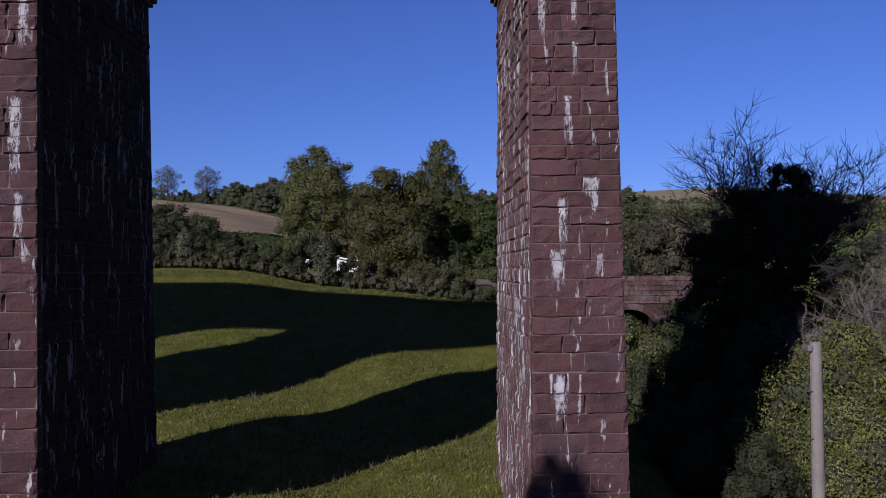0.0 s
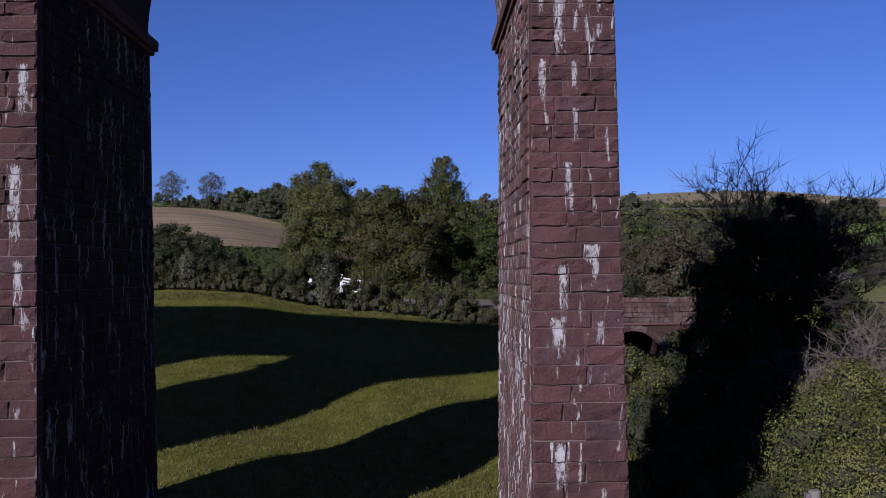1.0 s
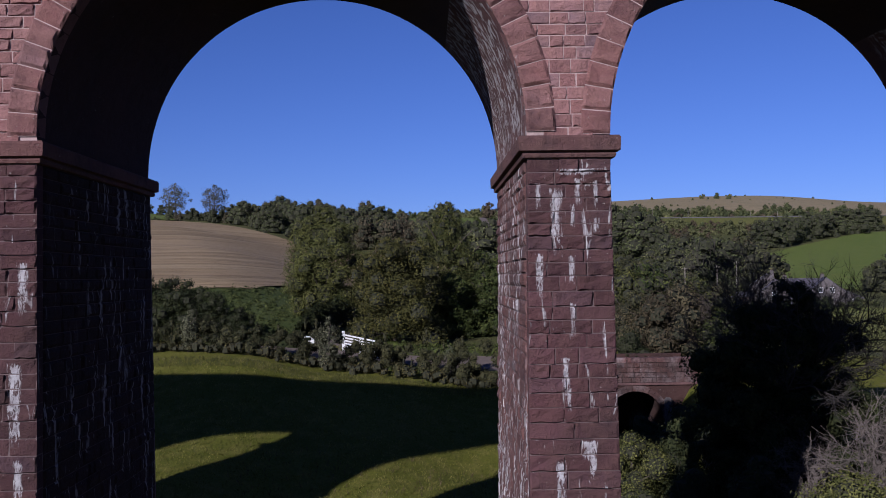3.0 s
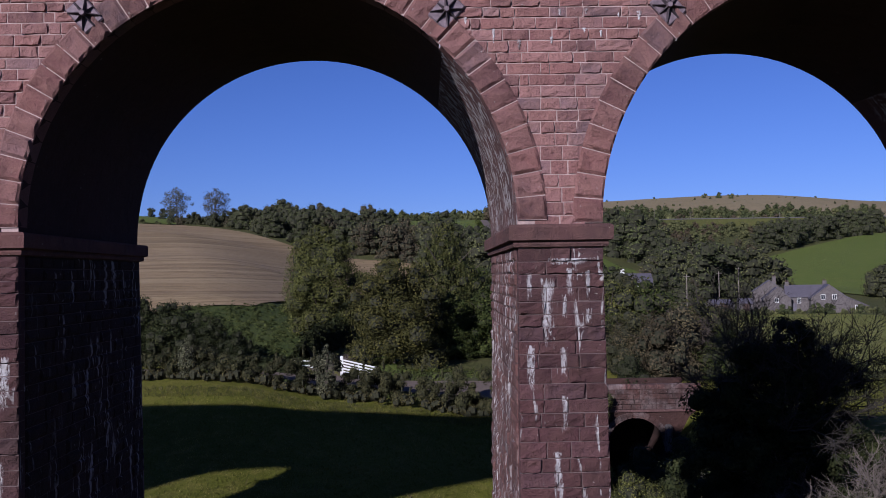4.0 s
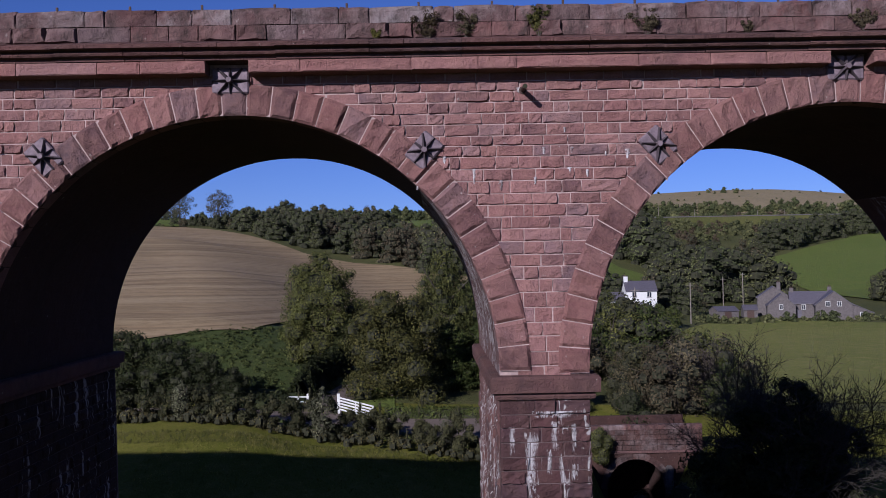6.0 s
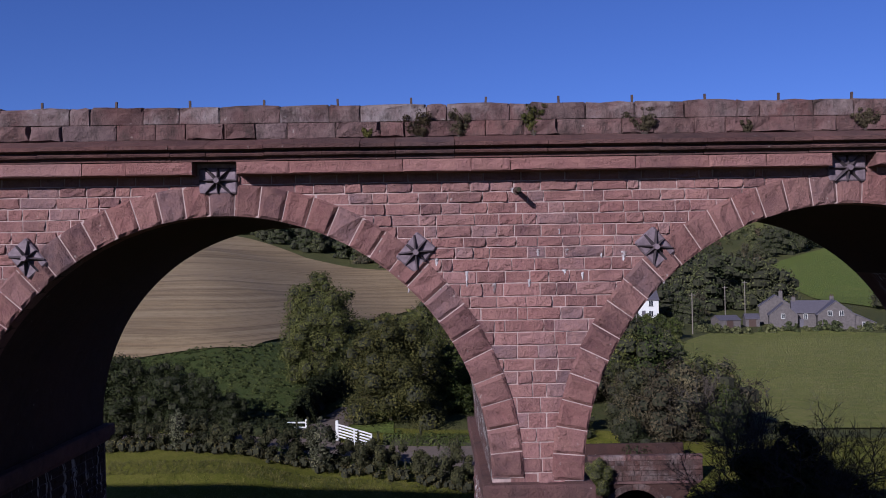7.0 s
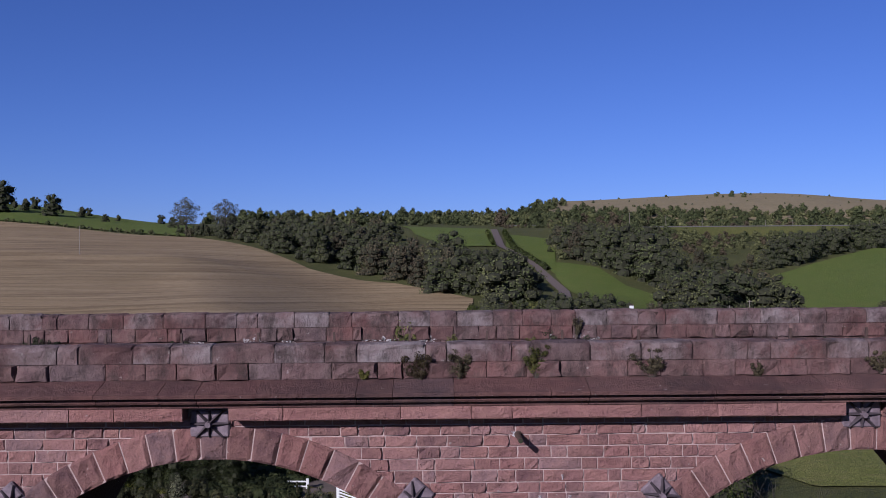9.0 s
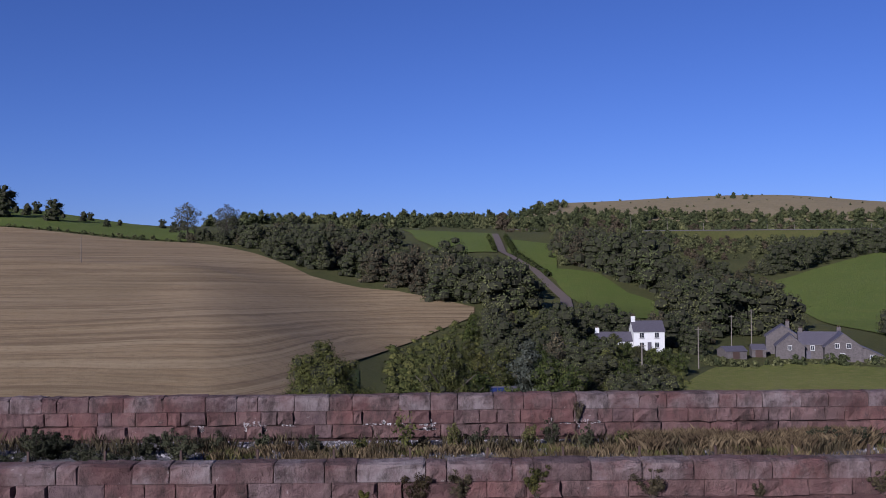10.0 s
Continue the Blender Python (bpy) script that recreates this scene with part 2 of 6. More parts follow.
L_DARK = leaf_mat("ivy_leaves", (0.022, 0.031, 0.011), (0.034, 0.047, 0.014), (0.056, 0.061, 0.020))
L_BROWN = leaf_mat("thin_autumn_leaves", (0.064, 0.054, 0.03), (0.092, 0.077, 0.042), (0.135, 0.112, 0.06))
L_ROUGH = leaf_mat("bracken_leaves", (0.042, 0.062, 0.016), (0.064, 0.088, 0.022), (0.105, 0.118, 0.034), 0.15)
L_FAR = leaf_mat("far_oak_leaves", (0.048, 0.062, 0.024), (0.072, 0.091, 0.033), (0.116, 0.130, 0.05), 0.05)
L_FAR2 = leaf_mat("far_mixed_leaves", (0.068, 0.078, 0.031), (0.103, 0.114, 0.043), (0.155, 0.158, 0.065), 0.05)
L_FARBROWN = leaf_mat("far_brown_leaves", (0.070, 0.058, 0.034), (0.098, 0.080, 0.046), (0.13, 0.105, 0.06), 0.05)
L_THIN = leaf_mat("thin_grey_green_leaves", (0.075, 0.078, 0.05), (0.105, 0.107, 0.07), (0.15, 0.148, 0.1), 0.2)
L_CONIFER = leaf_mat("blue_conifer_needles", (0.040, 0.048, 0.034), (0.062, 0.074, 0.054), (0.10, 0.11, 0.085), 0.05)
L_HEDGE = leaf_mat("hedge_leaves", (0.028, 0.033, 0.013), (0.048, 0.054, 0.02), (0.10, 0.092, 0.04))
L_BRAMBLE = leaf_mat("bramble_leaves", (0.05, 0.036, 0.02), (0.075, 0.062, 0.024), (0.13, 0.115, 0.04))
L_WILLOW = leaf_mat("willow_leaves", (0.08, 0.092, 0.05), (0.13, 0.14, 0.08), (0.22, 0.215, 0.13))


def stubble_mat():
    k = Mat("stubble", 0.95, 0.1)
    c = k.mix(k.ramp(k.noise(0.025, 5, 0.6), [(0.35, 0.0), (0.65, 1.0)]), (0.39, 0.285, 0.165), (0.31, 0.22, 0.12))
    sep = k.n.new("ShaderNodeSeparateXYZ")
    k.link(k.geo.outputs["Position"], sep.inputs[0])
    # drilling rows follow the lie of the slope, with wandering passes
    lie = k.math("ADD", k.math("MULTIPLY", sep.outputs[2], 1.0), k.math("MULTIPLY", sep.outputs[1], 0.035))
    lie = k.math("ADD", lie, k.math("MULTIPLY", k.noise(0.014, 2, 0.5), 3.5))

    def rows(scale, along, seed):
        t = k.n.new("ShaderNodeTexNoise")
        t.inputs["Scale"].default_value, t.inputs["Detail"].default_value, t.inputs["Roughness"].default_value = 1.0, 3, 0.6
        p = k.n.new("ShaderNodeCombineXYZ")
        k.link(k.math("MULTIPLY", lie, scale), p.inputs[0])
        k.link(k.math("MULTIPLY", sep.outputs[0], along), p.inputs[1])
        p.inputs[2].default_value = seed
        k.link(p.outputs[0], t.inputs["Vector"])
        return t.outputs[0]
    c = k.mix(k.ramp(rows(2.3, 0.012, 0.0), [(0.49, 0.0), (0.60, 0.75)]), c, (0.165, 0.108, 0.058))
    c = k.mix(k.ramp(rows(5.5, 0.02, 3.0), [(0.50, 0.0), (0.60, 0.6)]), c, (0.17, 0.115, 0.065))
    c = k.mix(k.ramp(rows(1.5, 0.010, 7.0), [(0.53, 0.0), (0.62, 0.75)]), c, (0.44, 0.335, 0.20))
    c = k.mix(k.ramp(rows(0.9, 0.015, 13.0), [(0.54, 0.0), (0.66, 0.3)]), c, (0.21, 0.145, 0.085))
    c = k.mix(k.ramp(k.noise(0.5, 6, 0.7, (0.35, 1, 1)), [(0.4, 0.0), (0.7, 0.5)]), c, (0.37, 0.29, 0.17))
    c = k.mix(k.ramp(k.noise(1.1, 6, 0.8, (0.5, 1, 1)), [(0.48, 0.0), (0.66, 0.55)]), c, (0.17, 0.12, 0.066))
    c = k.mix(k.ramp(k.noise(0.012, 3, 0.6), [(0.55, 0.0), (0.7, 0.35)]), c, (0.20, 0.15, 0.085))
    return k.done(c, k.noise(1.5, 5, 0.7), 0.5, 0.2)


M_STUBBLE = stubble_mat()


# ---- mesh helpers ----
def part(name, bm, mat, parent=None, label=""):
    me = bpy.data.meshes.new(name)
    bm.to_mesh(me)
    bm.free()
    me.materials.append(mat)
    ob = new(name, me)
    ob.parent = parent
    return tagged(ob, label)


def raw(name, verts, faces, mat, parent=None, label="", smooth=False):
    me = bpy.data.meshes.new(name)
    me.from_pydata([tuple(map(float, v)) for v in verts], [], [tuple(map(int, f)) for f in faces])
    me.update()
    me.materials.append(mat)
    if smooth:
        me.polygons.foreach_set("use_smooth", [True] * len(me.polygons))
    ob = new(name, me)
    ob.parent = parent
    return tagged(ob, label)


def share(name, me, m, parent, label=""):
    ob = new(name, me)
    ob.parent = parent
    ob.matrix_local = m
    return tagged(ob, label)


def box(bm, x0, x1, y0, y1, z0, z1, bevel=0.0):
    r = bmesh.ops.create_cube(bm, size=1.0, matrix=Matrix.LocRotScale(((x0 + x1) / 2, (y0 + y1) / 2, (z0 + z1) / 2), None, (x1 - x0, y1 - y0, z1 - z0)))
    if bevel:
        es = list({e for v in r["verts"] for e in v.link_edges})
        bmesh.ops.bevel(bm, geom=es, offset=bevel, segments=1, affect="EDGES", profile=0.5)
    return bm


def boxed(*a, bevel=0.0):
    return box(bmesh.new(), *a, bevel=bevel)


def tube(bm, a, b, r0, r1, n=6):
    a, b = Vector(a), Vector(b)
    d = b - a
    m = Matrix.Translation((a + b) / 2) @ d.to_track_quat("Z", "Y").to_matrix().to_4x4()
    bmesh.ops.create_cone(bm, cap_ends=True, segments=n, radius1=r0, radius2=r1, depth=d.length, matrix=m)
    return bm


def empty(name, label, category, at=(0, 0, 0), group="", kind=""):
    ob = new(name)
    ob.location = at
    ob.empty_display_size = 0.3
    return tagged(ob, label, category, group, kind)


def step(a, b, v):
    t = np.clip((np.asarray(v, float) - a) / (b - a), 0, 1)
    return t * t * (3 - 2 * t)


# ---- ground ----
KY = [-400, 20, 43, 52, 62, 70, 76, 110, 160, 200, 240, 300, 400, 500, 700, 950, 1300, 1700, 2300, 4000]
KZ = [1.0, 1.9, 2.15, 3.9, 6.0, 6.9, 7.3, 8.0, 9.0, 10.5, 14.0, 21, 35, 45, 56, 70, 92, 98, 60, 20]


def ground(x, y):
    x, y = np.asarray(x, float), np.asarray(y, float)
    d = np.maximum(1.5, np.abs(y) * 0.05)
    z = sum(np.interp(y + k * d, KY, KZ) for k in (-1, -0.5, 0, 0.5, 1)) / 5
    u = (x - 1.6) / np.maximum(y, 30)
    shift = np.interp(y, [160, 300], [0.0, -0.06])
    left = step(-0.01, -0.26, u - shift)
    z = z + left * np.interp(y, [44, 62, 78, 88, 105, 160, 258, 400, 700, 1200], [0.0, 1.2, 1.0, 2.2, 5.0, 9.2, 12.0, 4, 4, 0])
    z = z - step(0.03, 0.13, u) * np.interp(y, [200, 260, 300, 400, 520], [0, 2.0, 4.4, 4.0, 0])
    z = z - step(-0.2, -0.3, u) * np.interp(y, [1000, 1300], [0, 16])
    z = z + step(-0.27, -0.5, u) * np.interp(y, [150, 400, 560, 900], [0, 5, 14, 12])
    right = step(0.12, 0.34, u)
    z = z + right * np.interp(y, [60, 110, 200, 300, 400, 500, 800, 1050, 1150, 1300, 1700, 2300], [-0.5, -3.0, -5.5, -8, -9, -9, -10, -10, -2, 2, 12, 10])
    z = z + step(0.06, 0.13, u) * np.interp(y, [1150, 1300, 1700, 2300], [0, 12, 49, 30])
    z = z - step(0.36, 0.52, u) * np.interp(y, [1150, 1700], [0, 16])
    z = z + step(-7, -12, x) * np.interp(y, [38, 44, 49, 54, 60, 72], [0, 1.1, 0.5, 0.4, 0.55, 0])
    z = z - step(-3, 4, x) * np.interp(y, [41, 44.5, 50, 56, 62, 72], [0, 0.2, 1.35, 1.0, 0.55, 0])
    z = z - 0.65 * step(-6, -2, x) * np.interp(y, [18, 26, 36, 41], [0, 1, 1, 0])
    river = 9.2 + 0.146 * (y - 24)
    z = z - (z - 0.3 - 0.012 * y) * np.exp(-((x - river) / 3.1) ** 4) * step(72, 71, y)
    z = z - 1.4 * np.exp(-((x - 15) / 5) ** 2 - ((y - 70) / 4.5) ** 2)
    z = z + 0.12 * np.sin(x * 0.35 + 1.3 * np.sin(y * 0.21)) * np.sin(y * 0.31) * step(120, 60, y)
    return z


def gz(x, y):
    return float(ground(x, y))


def build_ground():
    ys = np.concatenate([np.arange(-400, 16, 16.0), np.arange(18, 112, 1.0), 112 * (1.012 ** np.arange(0, 295))])
    us = np.concatenate([-np.geomspace(7, 0.82, 22), np.linspace(-0.8, 0.8, 220), np.geomspace(0.82, 7, 22)])
    X = 1.6 + us[None, :] * (40 + np.maximum(ys, 0))[:, None]
    Y = np.repeat(ys[:, None], len(us), 1)
    Z = ground(X, Y)
    n, m = X.shape
    v = np.stack([X, Y, Z], -1).reshape(-1, 3)
    i = np.arange(n * m).reshape(n, m)
    f = np.stack([i[:-1, :-1], i[:-1, 1:], i[1:, 1:], i[1:, :-1]], -1).reshape(-1, 4)
    ob = raw("ground", v, f, M_FIELD, None, "rolling grass valley floor and hillsides", True)
    ob.data.materials.append(M_HILL)
    mid = np.array([c.center[1] for c in ob.data.polygons])
    ob.data.polygons.foreach_set("material_index", (mid > 76).astype(int).tolist())
    return tagged(ob, category="ground", kind="structure")


build_ground()


def drape(name, label, mat, us, near, far, rows=60, cols=90, lift=0.15):
    """A field laid over the ground: near and far edges are given at the bearings us, seen from the viaduct's front."""
    u = np.linspace(us[0], us[-1], cols)
    a, b = np.interp(u, us, near), np.interp(u, us, far)
    t = np.linspace(0, 1, rows)[:, None]
    Y = a + t * (b - a)
    X = 1.6 + u * (Y - 2.8)
    v = np.stack([X, Y, ground(X, Y) + lift], -1).reshape(-1, 3)
    i = np.arange(rows * cols).reshape(rows, cols)
    f = np.stack([i[:-1, :-1], i[:-1, 1:], i[1:, 1:], i[1:, :-1]], -1).reshape(-1, 4)
    return tagged(raw(name, v, f, mat, None, label, True), category="field", kind="structure")


def lane(name, label, mat, pts, width, lift=0.2):
    """A strip of road along points of the plan."""
    v, f, k = [], [], 0
    for p, q in zip(pts, pts[1:]):
        n = max(2, int(math.hypot(q[0] - p[0], q[1] - p[1]) / 2))
        for i in range(n + 1):
            x, y = p[0] + (q[0] - p[0]) * i / n, p[1] + (q[1] - p[1]) * i / n
            d = Vector((q[1] - p[1], p[0] - q[0])).normalized() * width / 2
            for e in (-1, 0, 1):
                v.append((x + d.x * e, y + d.y * e, gz(x + d.x * e, y + d.y * e) + lift))
            if i:
                f += [(k - 3, k - 2, k + 1, k), (k - 2, k - 1, k + 2, k + 1)]
            k += 3
    return tagged(raw(name, v, f, mat, None, label, True), category="road", kind="structure")


def ray(u, dist):
    """A place on the plan at the bearing u and the distance dist."""
    return (1.6 + u * (dist - 2.8), dist)


drape("bank", "dark green rough bank below the stubble", M_ROUGH, [-0.6, -0.3, -0.165, -0.09], [79, 79, 80, 84], [93, 98, 110, 150], 40, 60, 0.12)
drape("stubble_field", "pale harvested stubble field on the hillside", M_STUBBLE, [-0.75, -0.483, -0.334, -0.269, -0.204, -0.142, -0.09, -0.049, 0.037],
      [90, 92, 96, 99, 102, 122, 160, 192, 240], [440, 424, 404, 404, 364, 312, 296, 289, 256], 150, 150, 0.25)
drape("paddock", "mown yellow-green paddock in the valley", M_PADDOCK, [0.242, 0.257, 0.30, 0.41, 0.47, 0.75], [150, 134, 96, 80, 80, 80], [152, 156, 195, 206, 197, 170], 60, 60, 0.15)
drape("meadow_east", "bright green sloping meadow", M_GREEN, [0.367, 0.385, 0.43, 0.49, 0.85], [382, 328, 285, 255, 245], [386, 398, 436, 490, 540], 60, 60, 0.3)
drape("meadow_far", "green meadow between woods", M_GREEN, [-0.041, -0.027, 0.007, 0.062], [710, 462, 380, 396], [726, 670, 600, 510], 60, 40, 0.4)
drape("meadow_lane", "green meadow beside the lane", M_GREEN, [0.074, 0.10, 0.128], [400, 380, 334], [468, 460, 450], 30, 30, 0.4)
drape("meadow_slope", "green slope above the cottage", M_GREEN, [0.128, 0.137, 0.174, 0.205, 0.254], [330, 310, 255, 262, 276], [366, 366, 360, 325, 310], 40, 40, 0.3)
drape("meadow_ridge", "green pasture on the ridge", M_GREEN, [-0.8, -0.5, -0.27], [445, 429, 408], [640, 610, 540], 40, 60, 0.4)
drape("moor", "tawny grazed moorland hill", M_MOOR, [0.09, 0.13, 0.3, 0.9], [1300, 1180, 1150, 1150], [1500, 2000, 2100, 2100], 60, 80, 1.0)
drape("lawn", "sunlit lawn beside the drive", M_GREEN, [-0.105, -0.05], [74, 74], [97, 97], 16, 10, 0.06)
lane("hill_lane", "grey lane climbing the valley side", M_TARMAC, [ray(0.139, 270), ray(0.137, 298), ray(0.103, 358), ray(0.068, 400), ray(0.06, 510)], 3.6, 0.5)
lane("road", "narrow tarmac road behind the hedge", M_TARMAC, [(-60, 70.5), (-20, 69.0), (-4, 68.2), (10.5, 68.3)], 4.6, 0.08)
lane("driveway", "tarmac drive through the white gates", M_TARMAC, [(-7.2, 68.8), (-7.6, 74), (-6.2, 80), (-3.6, 92)], 3.0, 0.10)


# ---- viaduct ----
F, B = 20.12, 28.05            # front and back faces
SPRING, TOP = 15.96, 22.0      # springing line, underside of the cornice
ARCHES = [(-27.6, 16.05, 5.25), (-15.15, 16.05, 5.25), (-2.69, 16.06, 5.19), (9.62, 15.99, 5.33), (22.1, 16.02, 5.28), (34.55, 16.02, 5.28), (-40.05, 16.05, 5.25)]
ARCHES.sort()
RING = 0.62
viaduct = empty("viaduct", "tall red sandstone railway viaduct with round arches and lime-streaked piers", "viaduct", (0, F, 0))
IV = Matrix.Translation((0, -F, 0))


def vraw(name, v, f, mat, parent=None, label="", smooth=False):
    ob = raw(name, v, f, mat, parent or viaduct, label, smooth)
    if parent is None:
        ob.matrix_local = IV
    return ob


def vpart(name, bm, mat, parent=None, label=""):
    ob = part(name, bm, mat, parent or viaduct, label)
    if parent is None:
        ob.matrix_local = IV
    return ob


def batter(z):
    return (15.47 - z)


def pier_core(x0, x1, name="pier"):
    """The battered core of a pier; its stones stand proud of it."""
    zs = [-1.5, 3.0, 8.0, 15.5]
    v, f = [], []
    for z in zs:
        e, g = 0.0095 * batter(z) - 0.008, 0.022 * batter(z) - 0.006
        v += [(x0 - e, F - g, z), (x1 + e, F - g, z), (x1 + e, B + g, z), (x0 - e, B + g, z)]
    for k in range(3):
        for i in range(4):
            j = (i + 1) % 4
            f.append((4 * k + i, 4 * k + j, 4 * k + 4 + j, 4 * k + 4 + i))
    return vraw(name, v, f, M_DARKMORTAR if name == "pier" else M_BACK)


def spans():
    """The piers between neighbouring arches, as x from and to."""
    return [(a[0] + a[2], b[0] - b[2]) for a, b in zip(ARCHES, ARCHES[1:])]


def body():
    """Spandrels and barrel vaults: one closed shell with the arches cut through."""
    for n, (cx, cz, R) in enumerate(ARCHES):
        l = (ARCHES[n - 1][0] + ARCHES[n - 1][2] + cx - R) / 2 if n else cx - R - 6
        r = (ARCHES[n + 1][0] - ARCHES[n + 1][2] + cx + R) / 2 if n < len(ARCHES) - 1 else cx + R + 6
        pts = [(l, SPRING - 0.5), (cx - R, SPRING - 0.5)]
        pts += [(cx - R * math.cos(a), cz + R * math.sin(a)) for a in np.linspace(0, math.pi, 49)]
        pts += [(cx + R, SPRING - 0.5), (r, SPRING - 0.5)]
        v, f, k = [], [], 0
        for x, z in pts:
            rise = 0.12 * step(cz - 0.2, cz + 3, z)   # the vault climbs a little towards the back
            xb = x - 0.06 if cx - R - 0.01 <= x < cx else x
            v += [(x, F - 0.004, z), (x, F - 0.004, TOP + 0.3), (xb, B, z + rise), (xb, B, TOP + 0.3)]
        for i in range(len(pts) - 1):
            p, q = k + 4 * i, k + 4 * i + 4
            if pts[i + 1][0] - pts[i][0] > 1e-6:
                f += [(p, q, q + 1, p + 1), (q + 2, p + 2, p + 3, q + 3), (p + 1, q + 1, q + 3, p + 3)]
            f.append((q, p, p + 2, q + 2))
        ob = vraw("vault", v, f, M_BACK, None, "stone vault behind the arch ring, with shade and sunlight coloured in")
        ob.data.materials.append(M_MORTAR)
        ob.data.materials.append(M_VAULT_LIT)
        # faces turned to the sun get the lit stone, other soffits the shaded one
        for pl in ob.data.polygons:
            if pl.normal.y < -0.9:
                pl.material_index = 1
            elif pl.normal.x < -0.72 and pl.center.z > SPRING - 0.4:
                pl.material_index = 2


body()

# rock-faced stone shapes, one metre each way, front face towards -y
def stone_mesh(seed, relief, mat, name="stone"):
    rnd = random.Random(seed)
    xs, zs = [-0.5, -0.46, -0.15, 0.16, 0.46, 0.5], [-0.5, -0.42, 0.0, 0.42, 0.5]
    v, f = [], []
    relief *= rnd.choice((0.35, 0.7, 1.0, 1.3, 1.6))
    tilt = rnd.uniform(-0.5, 0.5) * relief
    for j, z in enumerate(zs):
        for i, x in enumerate(xs):
            edge = i in (0, 5) or j in (0, 4)
            y = 0.0 if edge else -relief * rnd.uniform(0.35, 1.25) + tilt * x
            jx, jz = (0, 0) if edge else (rnd.uniform(-0.05, 0.05), rnd.uniform(-0.06, 0.06))
            if edge:
                y += rnd.uniform(0, 0.008)
            v.append((x + jx, y, z + jz))
    for j in range(4):
        for i in range(5):
            a = j * 6 + i
            f.append((a, a + 1, a + 7, a + 6))
    rim = [0, 5, 29, 24]
    k = len(v)
    for a in rim:
        v.append((v[a][0], 1.0, v[a][2]))
    ring_b, ring_r = list(range(0, 6)), [5, 11, 17, 23, 29]
    ring_t, ring_l = list(range(29, 23, -1)), [24, 18, 12, 6, 0]
    for line, p, q in ((ring_b, 0, 1), (ring_r, 1, 2), (ring_t, 2, 3), (ring_l, 3, 0)):
        f.append(tuple(line[::-1]) + (k + p, k + q))
    me = bpy.data.meshes.new(name)
    me.from_pydata(v, [], f)
    me.update()
    me.materials.append(mat)
    return me


ROCK = [stone_mesh(s, 0.095, M_BLOCK) for s in range(18)]
ROCKP = [stone_mesh(40 + s, 0.135, M_PIER) for s in range(14)]
ROCKS = [stone_mesh(40 + s, 0.135, M_PIER_SOOTY) for s in range(14)]
ROCKQ = [stone_mesh(120 + s, 0.20, M_PARAPET) for s in range(12)]
ROCKC = [stone_mesh(80 + s, 0.05, M_FRIEZE) for s in range(6)]


def lay(meshes, parent, x0, x1, z0, z1, y, rnd, depth=0.3, gap=0.018, name="stone", off=IV):
    w, h = x1 - x0 - gap, z1 - z0 - gap
    if w < 0.03 or h < 0.03:
        return
    m = Matrix.LocRotScale(((x0 + x1) / 2, y + rnd.uniform(-0.006, 0.006), (z0 + z1) / 2), Euler((0, 0, 0)), (w, depth, h))
    share(name, rnd.choice(meshes), off @ m, parent)


def courses(z0, z1, h0, h1, rnd):
    """Course heights that grow from h1 at the top to h0 at the foot."""
    out, z = [], z1
    while z > z0:
        h = (h1 + (h0 - h1) * (z1 - z) / (z1 - z0)) * rnd.uniform(0.9, 1.1)
        out.append((z - h, z))
        z -= h
    return out


def split(x0, x1, mean, rnd):
    n = max(1, round((x1 - x0) / mean))
    cuts = [0] + sorted((i + rnd.uniform(-0.36, 0.36)) / n for i in range(1, n)) + [1]
    return [(x0 + (x1 - x0) * a, x0 + (x1 - x0) * b) for a, b in zip(cuts, cuts[1:])]


def facing(x, side, seed, z0=0.5):
    """Stones of a pier's flank, joined in one mesh. side: 1 faces right, -1 left."""
    rnd = random.Random(seed)
    v, f = [], []
    for za, zb in courses(z0, 15.47, 0.45, 0.26, rnd):
        zm = (za + zb) / 2
        e, g = 0.0095 * batter(zm), 0.022 * batter(zm)
        for ya, yb in split(F - g + 0.3, B + g - 0.1, 0.8, rnd):
            g2 = 0.006
            k = len(v)
            base = rnd.uniform(0.012, 0.05)
            out = [base * rnd.uniform(0.6, 1.4) for _ in range(4)]
            ea, eb, ec, ed = (rnd.uniform(0.03, 0.11) for _ in range(4))
            ys, zs = (ya + g2, ya + ea, yb - eb, yb - g2), (za + g2, za + ec, zb - ed, zb - g2)
            for j in range(4):
                for i in range(4):
                    mid = i in (1, 2) and j in (1, 2)
                    d = out[(i - 1) + 2 * (j - 1)] if mid else 0.0
                    v.append((x + side * (e + d), ys[i], zs[j]))
            for j in range(3):
                for i in range(3):
                    a = k + 4 * j + i
                    q = (a, a + 1, a + 5, a + 4)
                    f.append(q if side > 0 else q[::-1])
            # back edge of the stone, so that the joints are real grooves
            for line in ((0, 1, 2, 3), (3, 7, 11, 15), (15, 14, 13, 12), (12, 8, 4, 0)):
                b = len(v)
                for a in (line[0], line[3]):
                    p = v[k + a]
                    v.append((p[0] - side * 0.02, p[1], p[2]))
                f.append(tuple(k + a for a in line) + (b + 1, b))
    return v, f


def pier_front(x0, x1, parent, seed, z0, only=None):
    rnd = random.Random(seed)
    for za, zb in courses(z0, 15.47, 0.46, 0.265, rnd):
        zm = (za + zb) / 2
        e, g = 0.0095 * batter(zm), 0.022 * batter(zm)
        cells = split(x0 - e, x1 + e, 0.58 + 0.032 * batter(zm), rnd)
        for a, b in cells:
            lay(ROCKP if x0 > 0 else ROCKS, parent, a, b, za, zb, F - g, rnd, 0.3, 0.013, off=Matrix())


